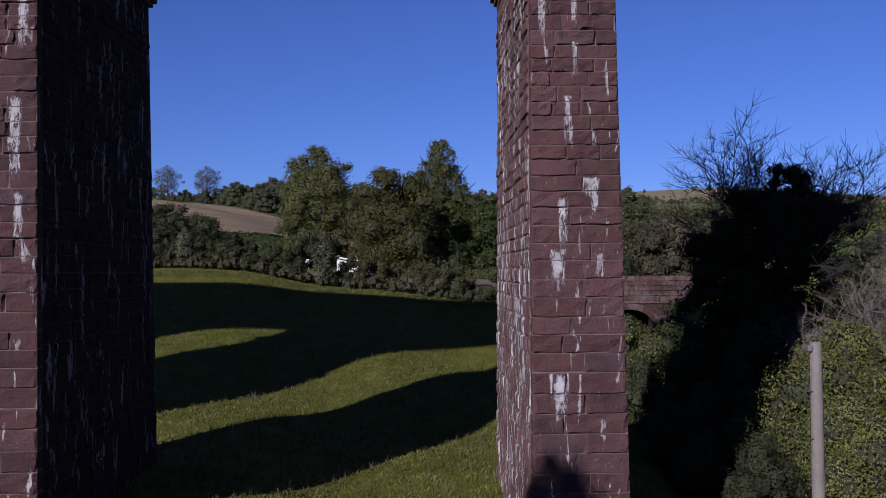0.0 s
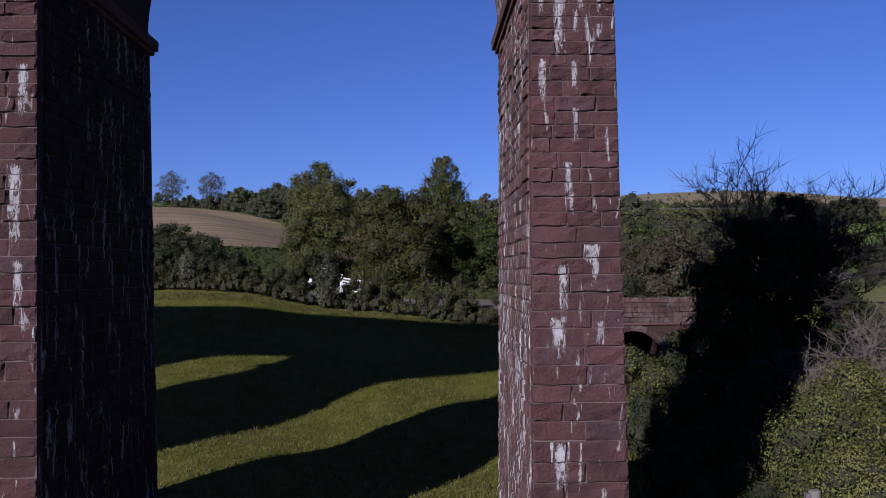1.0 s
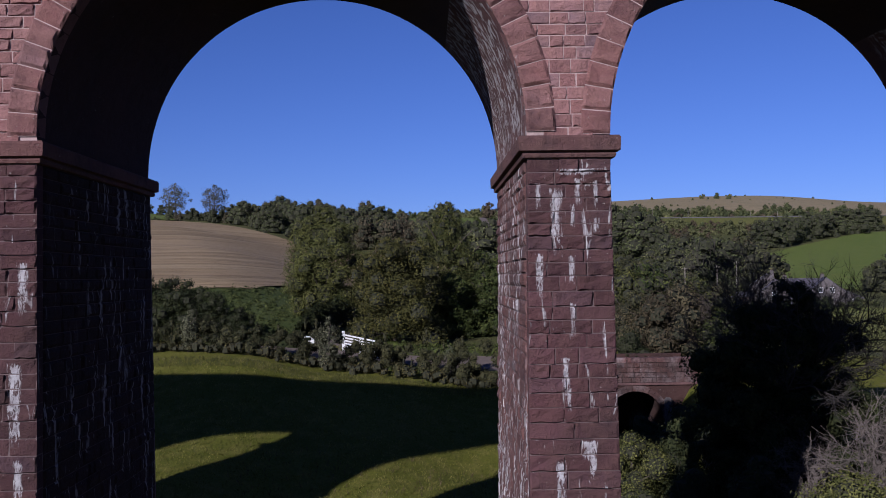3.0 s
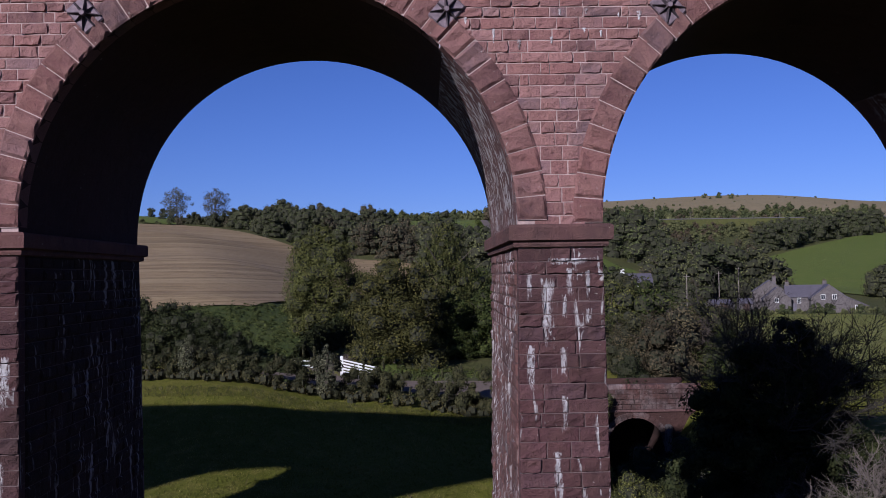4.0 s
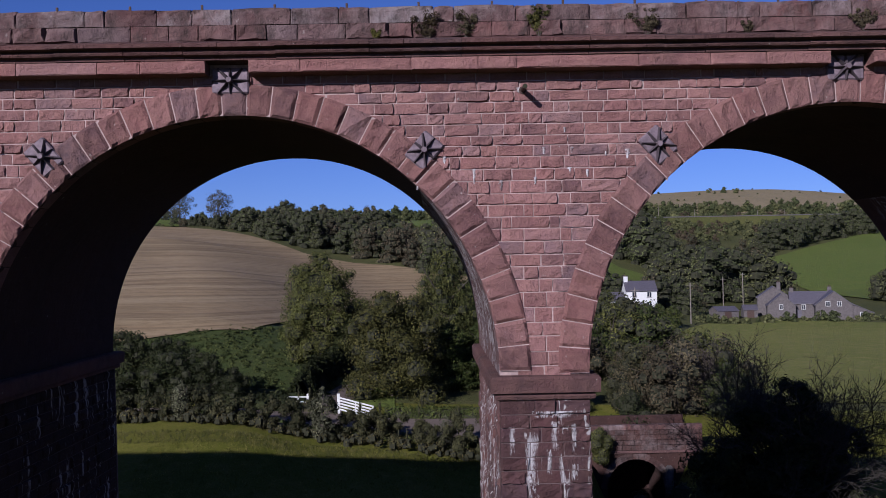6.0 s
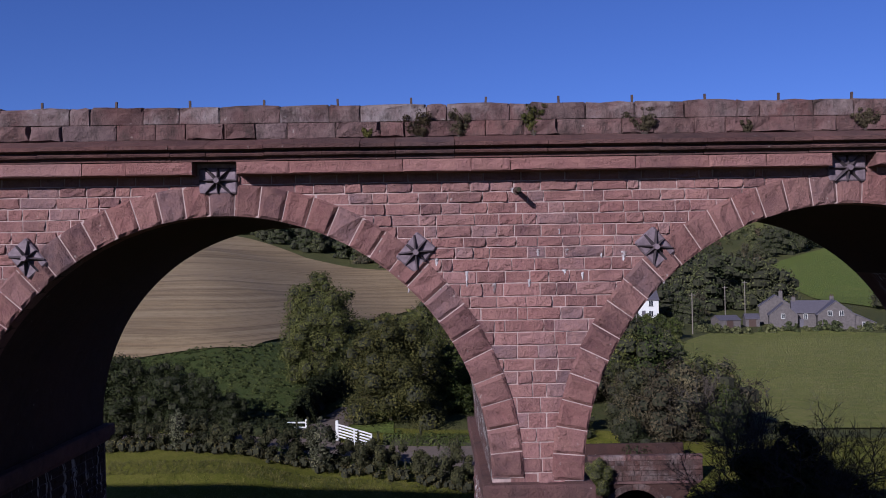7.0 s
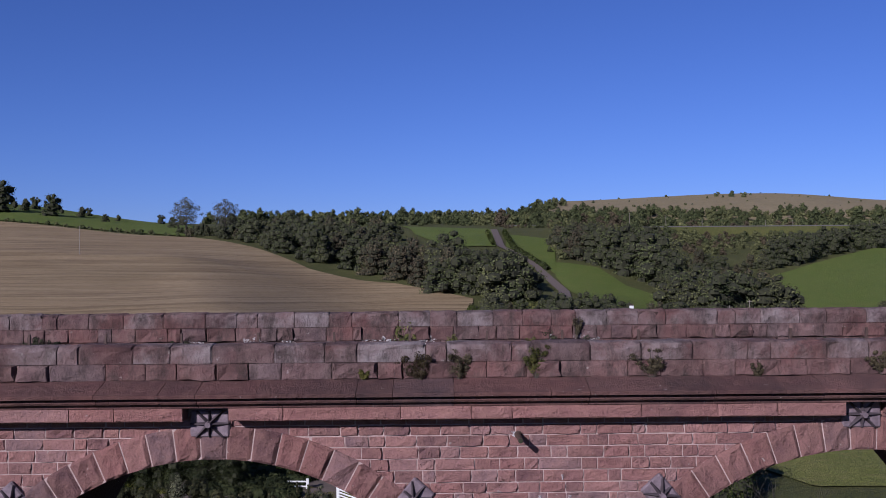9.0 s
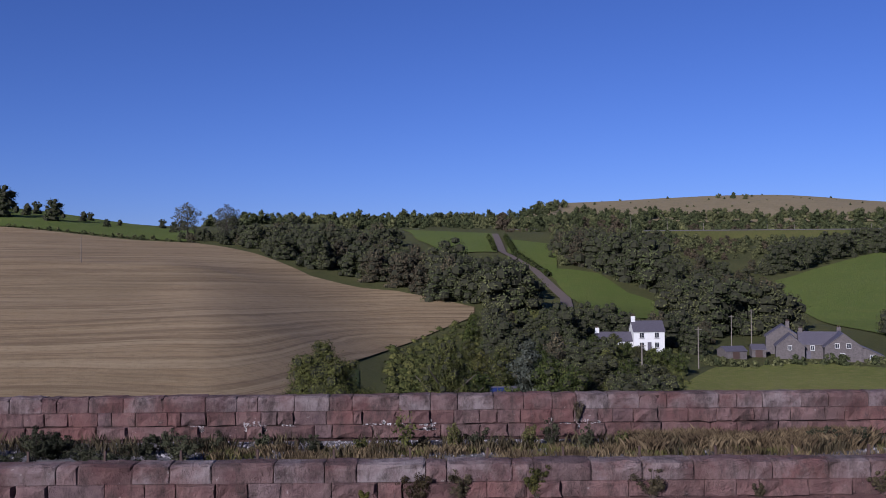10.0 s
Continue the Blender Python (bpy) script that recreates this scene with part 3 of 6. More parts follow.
PIERS = spans()
for n, (x0, x1) in enumerate(PIERS):
    near = -12 < x0 < 5
    p = pier_core(x0, x1, "pier" if near else "pier_far")
    if not near:
        p.name = "pier"
    if near:
        tagged(p, "battered pier of coursed red sandstone with white lime runs")
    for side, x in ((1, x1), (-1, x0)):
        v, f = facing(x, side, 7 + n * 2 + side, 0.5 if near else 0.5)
        # right flanks have shade in their colour, left flanks the sunlit tone
        ob = vraw("flank_masonry", v, f, M_FACING_SHADE if side > 0 else M_FACING_LIT, p)
        tagged(ob, "lime-streaked flank of rock-faced stones", kind="stuff")
    if near:
        pier_front(x0, x1, p, 100 + n, 1.4 if x0 > 0 else 2.2)


def impost(x0, x1, parent):
    """The moulded band round a pier's head."""
    prof = [(0.02, 15.47), (0.09, 15.49), (0.11, 15.55), (0.09, 15.60), (0.19, 15.63), (0.20, 15.90), (0.17, 15.95), (0.0, 15.97)]
    v, f = [], []
    for d, z in prof:
        v += [(x0 - d, F - d, z), (x1 + d, F - d, z), (x1 + d, B + d, z), (x0 - d, B + d, z)]
    for k in range(len(prof) - 1):
        for i in range(4):
            j = (i + 1) % 4
            f.append((4 * k + i, 4 * k + j, 4 * k + 4 + j, 4 * k + 4 + i))
    v2 = vraw("impost", v, f, M_TRIM, None, "moulded sandstone impost band")
    return v2


for x0, x1 in PIERS:
    impost(x0, x1, viaduct)


def voussoir_mesh(R, t0, t1, seed, depth=0.45):
    """A wedge stone of the ring between two angles from the crown, about the arch's centre."""
    rnd = random.Random(seed)
    g = 0.011 / R
    ts = [t0 + g, t0 + g + 0.012, (t0 + t1) / 2, t1 - g - 0.012, t1 - g]
    rs = [R - 0.0, R + 0.05, R + 0.33, R + RING - 0.06, R + RING]
    v, f = [], []
    tl = rnd.uniform(-0.02, 0.02)
    for j, r in enumerate(rs):
        for i, t in enumerate(ts):
            edge = i in (0, 4) or j in (0, 4)
            y = 0.0 if edge else -rnd.uniform(0.01, 0.085) + tl * (i - 2)
            v.append((r * math.sin(t), y, r * math.cos(t)))
    for j in range(4):
        for i in range(4):
            a = j * 5 + i
            f.append((a, a + 1, a + 6, a + 5))
    k = len(v)
    for a in (0, 4, 24, 20):
        v.append((v[a][0], depth, v[a][2]))
    for line, p, q in (([0, 1, 2, 3, 4], 0, 1), ([4, 9, 14, 19, 24], 1, 2), ([24, 23, 22, 21, 20], 2, 3), ([20, 15, 10, 5, 0], 3, 0)):
        f.append(tuple(line[::-1]) + (k + p, k + q))
    me = bpy.data.meshes.new("voussoir")
    me.from_pydata(v, [], f)
    me.update()
    me.materials.append(M_RING)
    return me


def arch_ring(cx, cz, R, n=35):
    ring = empty("arch_ring", "", "", (cx, 0, cz))
    ring.parent = viaduct
    tagged(ring, "ring of wedge-shaped sandstone voussoirs")
    rnd = random.Random(int(cx * 10))
    v, f = [], []
    for i in range(71):
        t = -math.pi / 2 + math.pi * i / 70
        v += [((R + e) * math.sin(t), y, (R + e) * math.cos(t)) for e, y in ((0.004, 0.3), (0.004, -0.042), (RING - 0.002, -0.042), (RING - 0.002, 0.01))]
        if i:
            k = 4 * i
            f += [(k - 4 + j, k + j, k + j + 1, k - 3 + j) for j in range(3)]
    raw("mortar_bed", v, f, M_MORTAR, ring)
    cuts = [-math.pi / 2 + math.pi * i / n for i in range(n + 1)]
    for i in range(n):
        me = voussoir_mesh(R, cuts[i], cuts[i + 1], 300 + i)
        share("voussoir", me, Matrix.Translation((0, -0.048 + rnd.uniform(-0.007, 0.007), 0)), ring)


for cx, cz, R in ARCHES:
    if -14 < cx < 15:
        arch_ring(cx, cz, R)

# spandrel stones, course by course, running in behind the rings
spandrel = empty("spandrel_wall", "", "")
spandrel.parent = viaduct
tagged(spandrel, "coursed rock-faced red sandstone spandrel wall")


def spandrel_stones():
    rnd = random.Random(5)
    for za, zb in courses(SPRING + 0.02, TOP + 0.06, 0.31, 0.195, rnd):
        zm = (za + zb) / 2
        blocked = []
        for cx, cz, R in ARCHES:
            d = (R + 0.36) ** 2 - (zm - cz) ** 2
            if d > 0:
                blocked.append((cx - math.sqrt(d), cx + math.sqrt(d)))
        x = -9.4
        free = []
        for a, b in sorted(blocked):
            if a > x:
                free.append((x, min(a, 11.6)))
            x = max(x, b)
            if x > 11.6:
                break
        if x < 11.6:
            free.append((x, 11.6))
        for a, b in free:
            if b - a > 0.12:
                for p, q in split(a, b, 0.50, rnd):
                    lay(ROCK, spandrel, p, q, za, zb, F - 0.007, rnd, 0.3, 0.017)


spandrel_stones()

# cornice: one moulded run on each side
def cornice(sign, y):
    prof = [(0.0, 22.275), (0.44, 22.275), (0.44, 22.345), (0.55, 22.36), (0.58, 22.40), (0.55, 22.44), (0.53, 22.455), (0.69, 22.48), (0.70, 22.55), (0.07, 22.74), (-0.3, 22.74)]
    hold = empty("cornice", "", "")
    hold.parent = viaduct
    tagged(hold, "moulded and weathered sandstone cornice")
    rnd = random.Random(3)
    runs = [(-48, -9.4)] + (split(-9.4, 12.4, 1.15, rnd) if sign > 0 else [(-9.4, 12.4)]) + [(12.4, 43)]
    m = len(prof)
    for a, b in runs:
        w = rnd.uniform(-0.012, 0.012)
        v = [(x, y - sign * (d + (w if d > 0.3 else 0)), z + w * 0.4) for x in (a + 0.005, b - 0.005) for d, z in prof]
        v += [(x, y + sign * 0.3, 22.275) for x in (a + 0.005, b - 0.005)]
        f = [(k, m + k, m + k + 1, k + 1) for k in range(m - 1)]
        f += [tuple(range(m)) + (2 * m,), tuple(range(2 * m - 1, m - 1, -1)) + (2 * m + 1,)]
        if sign < 0:
            f = [q[::-1] for q in f]
        ob = raw("cornice_stone", v, f, M_TRIM, hold)
        ob.matrix_local = IV


cornice(1, F)
cornice(-1, B)


def frieze():
    """Plain band stones under the cornice, with a notch above each keystone plate."""
    hold = empty("frieze", "", "")
    hold.parent = viaduct
    tagged(hold, "plain projecting band of dressed sandstone")
    rnd = random.Random(11)
    edges = [-9.4]
    for cx, cz, R in ARCHES:
        if -14 < cx < 15:
            edges += [cx - 0.48, cx + 0.36]
    edges.append(12.4)
    for a, b in zip(edges[::2], edges[1::2]):
        for p, q in split(a, b, 1.35, rnd):
            lay(ROCKC, hold, p, q, 22.02, 22.272, F - 0.42, rnd, 0.42, 0.014, "frieze_stone")
    for a, b in ((-48, -9.4), (12.4, 43)):
        ob = part("frieze_run", boxed(a, b, F - 0.42, F - 0.006, 22.02, 22.272), M_FRIEZE, hold)
        ob.matrix_local = IV
    ob = part("frieze_run", boxed(-48, 43, B + 0.006, B + 0.42, 22.02, 22.272), M_FRIEZE, hold)
    ob.matrix_local = IV


frieze()


def parapet(sign, y, ztop, seed, x_lo=-9.4, x_hi=12.4):
    """Two courses and a coping; sign 1 faces the camera's first side."""
    rnd = random.Random(seed)
    hold = empty("parapet", "", "")
    hold.parent = viaduct
    tagged(hold, "weathered sandstone parapet with rounded coping stones")
    face = y - 0.06 if sign > 0 else y - 0.5
    base = 22.73 if sign > 0 else 22.5
    z1 = ztop - (0.345 if sign > 0 else 0.40)
    bm = boxed(-48, 43, face + 0.04, face + 0.52, base - 0.2, ztop - 0.06)
    core = part("parapet_core", bm, M_BACK, hold)
    core.matrix_local = IV
    rows = [(base, z1, 0.74, ROCKQ)] if sign > 0 else [(base, base + 0.36, 0.9, ROCKQ), (base + 0.36, z1, 0.62, ROCKQ)]
    for za, zb, mean, meshes in rows:
        for a, b in split(x_lo, x_hi, mean, rnd):
            lay(meshes, hold, a, b, za, zb, face, rnd, 0.3, 0.011)
    for a, b in split(x_lo, x_hi, 0.88, rnd):
        t = rnd.uniform(-0.012, 0.012)
        share("coping_stone", rnd.choice(COPING), IV @ Matrix.LocRotScale(((a + b) / 2, face - 0.015 + rnd.uniform(-0.012, 0.012), z1 + 0.004), Euler((0, rnd.uniform(-0.006, 0.006), 0)), (b - a - 0.014, 0.60, ztop - z1 + t)), hold)


def coping_mesh(seed):
    rnd = random.Random(seed)
    prof = [(0.0, 0.0), (rnd.uniform(-0.04, 0.03), 0.66), (0.05, 0.9), (0.18, 1.0), (0.5, 1.02), (0.85, 1.0), (0.97, 0.9), (1.0, 0.7), (1.0, 0.0)]
    xs = [-0.5, -0.47, -0.2, 0.2, 0.47, 0.5]
    v, f = [], []
    for i, x in enumerate(xs):
        end = i in (0, 5)
        for j, (y, z) in enumerate(prof):
            r = 0.0 if end or j in (0, 8) else rnd.uniform(-0.075, 0.05)
            v.append((x, y + (r if j < 3 else -r if j > 5 else 0) + (0.03 if end and j < 4 else 0), z + (r * 0.8 if 2 < j < 6 else 0) - (0.04 if end and z > 0.8 else 0)))
    n = len(prof)
    for i in range(5):
        for j in range(n - 1):
            f.append((i * n + j, (i + 1) * n + j, (i + 1) * n + j + 1, i * n + j + 1))
    f += [tuple(range(n)), tuple(range(5 * n + n - 1, 5 * n - 1, -1))]
    me = bpy.data.meshes.new("coping_stone")
    me.from_pydata(v, [], f)
    me.update()
    me.materials.append(M_COPING)
    return me


COPING = [coping_mesh(s) for s in range(14)]
parapet(1, F, 23.40, 21)
parapet(-1, B, 23.64, 22, -12, 15)

vpart("deck", boxed(-48, 43, F + 0.45, B - 0.45, 21.9, 22.42), M_BALLAST, None, "grey ballast of the disused trackbed")


# cast-iron star plates of the tie bars
def star_plate(x, z, turn, sx=0.25, sz=0.33):
    """A rectangular plate with eight raised ribs and a boss; sx and sz are its half sizes."""
    hold = empty("star_plate", "weathered cast-iron star-ribbed tie plate on the masonry", "tie plate", (x, F - 0.08, z), "star tie plates")
    part("plate", box(bmesh.new(), -sx, sx, -0.04, 0.08, -sz, sz, 0.03), M_IRON, hold)
    for k in range(8):
        a = radians(45 * k)
        L = min(sx / max(abs(math.sin(a)), 1e-3), sz / max(abs(math.cos(a)), 1e-3)) * 0.97
        bm = bmesh.new()
        v = [bm.verts.new(p) for p in ((-0.042, -0.038, 0.0), (0.042, -0.038, 0.0), (0.024, -0.038, L), (-0.024, -0.038, L), (0, -0.17, 0.0), (0, -0.07, L))]
        for q in ((0, 4, 5, 3), (4, 1, 2, 5), (3, 5, 2), (0, 1, 4), (0, 3, 2, 1)):
            bm.faces.new([v[i] for i in q])
        bmesh.ops.transform(bm, matrix=pose(0, 0, 0, 0, 45 * k, 0), verts=bm.verts)
        part("rib", bm, M_IRONDARK, hold)
    part("boss", tube(bmesh.new(), (0, -0.04, 0), (0, -0.2, 0), 0.08, 0.055, 8), M_IRON, hold)
    hold.rotation_euler = (0, radians(turn), 0)
    return hold


for cx, cz, R in ARCHES:
    if -14 < cx < 15:
        for t in (-40.5, 40.5):
            r = R + 0.62
            star_plate(cx + r * math.sin(radians(t)), cz + r * math.cos(radians(t)), t)
        star_plate(cx - 0.06, cz + R + 0.68, 0, 0.37, 0.255)


def spout():
    hold = empty("drain_spout", "dark iron drain spout jutting from the masonry", "drain spout", (3.07, F, 21.66))
    part("pipe", tube(bmesh.new(), (0, 0.1, 0.02), (0.0, -0.56, -0.02), 0.05, 0.05, 10), M_RUST, hold)
    # the pipe is closed; a dark disc paints the shade of its bore
    part("bore", tube(bmesh.new(), (0, -0.55, -0.0195), (0, -0.564, -0.0205), 0.042, 0.042, 10), M_INNER_SHADE, hold, "dark disc standing in for the shaded pipe mouth")
    part("collar", tube(bmesh.new(), (0, -0.02, 0.0), (0, -0.06, 0.0), 0.075, 0.075, 10), M_RUST, hold)


spout()

# stubs of a vanished fence on the coping
stub0 = empty("fence_stub", "short rusty iron fence stub on the parapet coping", "fence post", (-6.37, F + 0.40, 23.36), "fence stubs on the parapet")
part("bar", boxed(-0.022, 0.022, -0.022, 0.022, -0.05, 0.24, bevel=0.005), M_RUST, stub0)
part("clamp", boxed(-0.035, 0.035, -0.03, 0.03, 0.02, 0.07, bevel=0.008), M_RUST, stub0)
for i in range(1, 12):
    copy_thing(stub0, pose(-6.37 + 1.48 * i, F + 0.40, 23.36, random.Random(i).uniform(-4, 4), random.Random(i + 9).uniform(-4, 4), 0))


# lime runs with a shape of their own
def lime_run(x, z, w, h, seed, parent, y):
    rnd = random.Random(seed)
    v, f = [], []
    n = 14
    for i in range(n + 1):
        t = i / n
        half = w / 2 * (1 - 0.75 * t) * rnd.uniform(0.45, 1.15) + 0.008
        off = rnd.uniform(-0.15, 0.15) * w
        yy = y(z - h * t) - 0.078
        v += [(x + off - half, yy, z - h * t), (x + off + half * 0.2, yy - 0.012, z - h * t), (x + off + half, yy, z - h * t)]
        if i:
            k = 3 * i
            f += [(k - 3, k, k + 1, k - 2), (k - 2, k + 1, k + 2, k - 1)]
    return tagged(vraw("lime_run", v, f, M_LIME, None, "white lime run"))


# lime bleeding from joints of the spandrel
rnd = random.Random(63)
for x, z, w, h in ((3.47, 20.51, 0.06, 0.14), (4.03, 20.51, 0.06, 0.12), (4.71, 20.48, 0.05, 0.16), (5.15, 20.45, 0.1, 0.2), (1.48, 20.42, 0.09, 0.3), (2.07, 20.1, 0.05, 0.3), (4.34, 20.05, 0.05, 0.15), (3.29, 19.92, 0.06, 0.15), (3.98, 20.1, 0.08, 0.15), (2.6, 19.86, 0.08, 0.2),
                   (0.93, 20.05, 0.09, 0.35), (5.93, 20.1, 0.1, 0.3), (1.55, 19.8, 0.12, 0.4), (1.75, 19.5, 0.08, 0.5), (3.0, 21.72, 0.16, 0.1), (3.9, 20.9, 0.04, 0.1)):
    lime_run(x, z, w, h, int(x * 100 + z * 10), None, lambda q: F + 0.045)


# ---- trees ----
def leaf_cloud(rnd, lobes, count, size, core=0.72, droop=0.0, res=(5, 8), stray=0.12):
    """Leaf clumps scattered over overlapping lobes (x, y, z, rx, ry, rz), with an uneven core; trees and hedges colour
    it as inner shade.
    """
    rng = np.random.default_rng(rnd.randrange(1 << 30))
    L = np.array(lobes, float)
    w = L[:, 3] * L[:, 4] + L[:, 3] * L[:, 5]
    q = L[rng.choice(len(L), count, p=w / w.sum())]

    def unit(a):
        return a / np.linalg.norm(a, axis=1, keepdims=True)
    d = rng.normal(0, 1, (count, 3))
    d[:, 2] += 0.15
    d = unit(d)
    k = rng.uniform(0.72, 1.06, count) + np.where(rng.random(count) < stray, rng.uniform(0.05, 0.45, count), 0)
    p = q[:, :3] + d * q[:, 3:] * k[:, None]
    p[:, 2] -= droop * 2 * rng.random(count)
    n = unit(d + rng.normal(0, 0.28, (count, 3)))
    a = unit(np.cross(n, unit(rng.normal(0, 1, (count, 3)))))
    b = np.cross(n, a)
    s = (size * rng.uniform(0.55, 1.3, count))[:, None]
    hang = np.array([[0, 0, droop * 2]]) * s
    v = np.stack([p + a * s * 0.9, p + b * s * 0.42 + n * s * 0.18, p - a * s * 0.9 - hang, p - b * s * 0.42 + n * s * 0.12], 1).reshape(-1, 3)
    i = 4 * np.arange(count)[:, None]
    f = np.stack([i + [0, 1, 3], i + [1, 2, 3]], 1).reshape(-1, 3)
    v, f = v.tolist(), f.tolist()
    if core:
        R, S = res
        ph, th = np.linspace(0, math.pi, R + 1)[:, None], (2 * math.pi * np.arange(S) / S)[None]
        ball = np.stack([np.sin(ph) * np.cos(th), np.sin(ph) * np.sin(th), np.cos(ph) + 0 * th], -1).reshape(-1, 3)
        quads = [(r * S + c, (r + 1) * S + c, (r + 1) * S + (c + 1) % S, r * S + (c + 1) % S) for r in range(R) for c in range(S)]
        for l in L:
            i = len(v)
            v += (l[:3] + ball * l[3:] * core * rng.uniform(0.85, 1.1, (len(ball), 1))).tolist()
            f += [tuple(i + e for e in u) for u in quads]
    return v, f


def limbs(rnd, h, r, spread, n=7, start=0.25):
    bm = bmesh.new()
    tube(bm, (0, 0, -0.4), (0.02 * h, 0, h * start), r, r * 0.8, 8)
    top = Vector((0.02 * h, 0, h * start))
    tube(bm, top, (0.0, 0.03 * h, h * 0.8), r * 0.8, r * 0.15, 7)
    for i in range(n):
        a = 6.28 * i / n + rnd.uniform(-0.4, 0.4)
        z0 = h * rnd.uniform(start * 0.8, 0.6)
        e = Vector((math.cos(a) * spread * rnd.uniform(0.5, 0.85), math.sin(a) * spread * rnd.uniform(0.5, 0.85), z0 + h * rnd.uniform(0.1, 0.3)))
        tube(bm, (0.01 * h, 0, z0), e, r * 0.4, r * 0.08, 5)
    return bm


def crown_lobes(rnd, h, w, low=0.22, n=14, flat=1.0):
    out = []
    for i in range(n):
        t = (i + 0.5) / n
        z = h * (low + (1 - low) * t * 0.88)
        env = w * 0.5 * math.sqrt(max(0.06, 1 - (2 * abs(t - 0.42)) ** 2.2))
        a, k = rnd.uniform(0, 6.28), rnd.uniform(0.25, 0.75)
        r = w * rnd.uniform(0.17, 0.27) * (1.0 if t < 0.8 else 0.7)
        out.append((math.cos(a) * env * k, math.sin(a) * env * k, z, r, r, r * 0.85 * flat))
    out.append((0, 0, h * (low + 0.35), w * 0.3, w * 0.3, h * 0.26))
    return out


def profile_lobes(rnd, h, w, low, n, profile, fine=1.0):
    """Many small lobes near the surface of a crown whose half width at the height t is profile(t), and a few large ones inside."""
    out = []
    for i in range(n):
        t = (i + rnd.random()) / n
        e = profile(t) * rnd.uniform(0.82, 1.1)
        a, k = rnd.uniform(0, 6.28), rnd.uniform(0.45, 0.92)
        r = w * rnd.uniform(0.075, 0.135) * (0.55 + 0.45 * profile(t)) * fine
        out.append((math.cos(a) * e * k * w * 0.5, math.sin(a) * e * k * w * 0.5, h * (low + (0.97 - low) * t), r, r, r * rnd.uniform(0.7, 1.0)))
    for t in (0.15, 0.35, 0.55, 0.72):
        e = w * 0.5 * profile(t)
        out.append((0, 0, h * (low + (1 - low) * t), e * 0.7, e * 0.7, h * 0.15))
    return out


def oval(t):
    return math.sqrt(max(0.02, 1 - abs(2 * t - 0.85) ** 2.3)) if t > 0.42 else 0.72 + 0.28 * t / 0.42


def dome(t):
    return math.sqrt(max(0.03, 1 - max(0.0, (t - 0.25) / 0.77) ** 2.2))


def spire(t):
    return max(0.06, 1 - max(0.0, (t - 0.15) / 0.87) ** 2.0)


def tree_kind(seed, h, w, leaf, count, size, low=0.22, n=14, droop=0.0, core=0.72, res=(5, 8), profile=None, fine=1.0, bark=None):
    """Trunk and crown meshes of one tree, to be shared by its likes."""
    rnd = random.Random(seed)
    bm = limbs(rnd, h, 0.022 * h + 0.05, w * 0.5)
    t = bpy.data.meshes.new("trunk")
    bm.to_mesh(t)
    bm.free()
    t.materials.append(bark or M_BARK)
    lobes = profile_lobes(rnd, h, w, low, n, profile, fine) if profile else crown_lobes(rnd, h, w, low, n)
    v, f = leaf_cloud(rnd, lobes, count, size, core, droop, res)
    c = bpy.data.meshes.new("crown")
    c.from_pydata([tuple(p) for p in v], [], f)
    c.update()
    c.materials.append(leaf)
    # the crown's core is coloured dark to paint the shade between leaves
    c.materials.append(M_INNER_SHADE)
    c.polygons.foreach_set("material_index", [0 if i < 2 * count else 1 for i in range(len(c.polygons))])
    return t, c


def plant(kind, x, y, name="tree", label="leafy deciduous tree", category="tree", s=1.0, turn=0.0, sink=0.0, group="", sz=1.0):
    t, c = kind
    ob = empty(name, label, category, (x, y, gz(x, y) - sink), group)
    ob.rotation_euler = (0, 0, turn)
    ob.scale = (s, s, s * sz)
    share("trunk", t, Matrix(), ob)
    share("crown", c, Matrix(), ob)
    return ob


# large trees behind the hedge
T_ASH = tree_kind(1, 11.2, 9.0, L_ASH, 30000, 0.13, 0.10, 52, core=0.6, res=(3, 6), profile=oval, fine=1.2)
T_CHESTNUT = tree_kind(2, 8.8, 9.6, L_GOLD, 30000, 0.135, 0.02, 52, core=0.62, res=(3, 6), profile=dome, fine=1.2)
T_WILLOW = tree_kind(3, 13.0, 10.6, L_ASH, 36000, 0.115, 0.03, 90, 0.4, core=0.5, res=(3, 6), profile=spire, fine=0.85)
plant(T_ASH, -9.8, 91, "ash_tree", "tall green ash tree beside the drive")
plant(T_CHESTNUT, -2.5, 79, "chestnut_tree", "broad chestnut tree with leaves turning yellow", turn=0.6)
plant(T_WILLOW, 2.3, 88.5, "willow_tree", "tall feathery willow tree")
T_MID = tree_kind(4, 9.5, 8.0, L_OAK, 12000, 0.2, 0.04, 44, core=0.62, res=(3, 6), profile=dome)
for x, y, s in ((6.4, 84, 0.72), (3.0, 83, 0.62), (4.8, 100, 0.9), (8.2, 92, 0.8), (-11.6, 93.5, 0.62)):
    plant(T_MID, x, y, "garden_tree", "dense dark green garden tree", s=s, turn=x)
B_LEFT = tree_kind(5, 6.0, 7.5, L_DARK, 15000, 0.12, 0.0, 50, core=0.62, res=(3, 6), profile=dome)
for x, y, s in ((-19.6, 74.0, 0.86), (-16.9, 73.6, 0.70), (-14.7, 73.4, 0.5), (-23.2, 74.5, 0.95), (-27.0, 75, 1.0)):
    plant(B_LEFT, x, y, "hawthorn_bush", "dense dark hawthorn bush by the road", "bush", s=s, turn=x, sink=0.3)

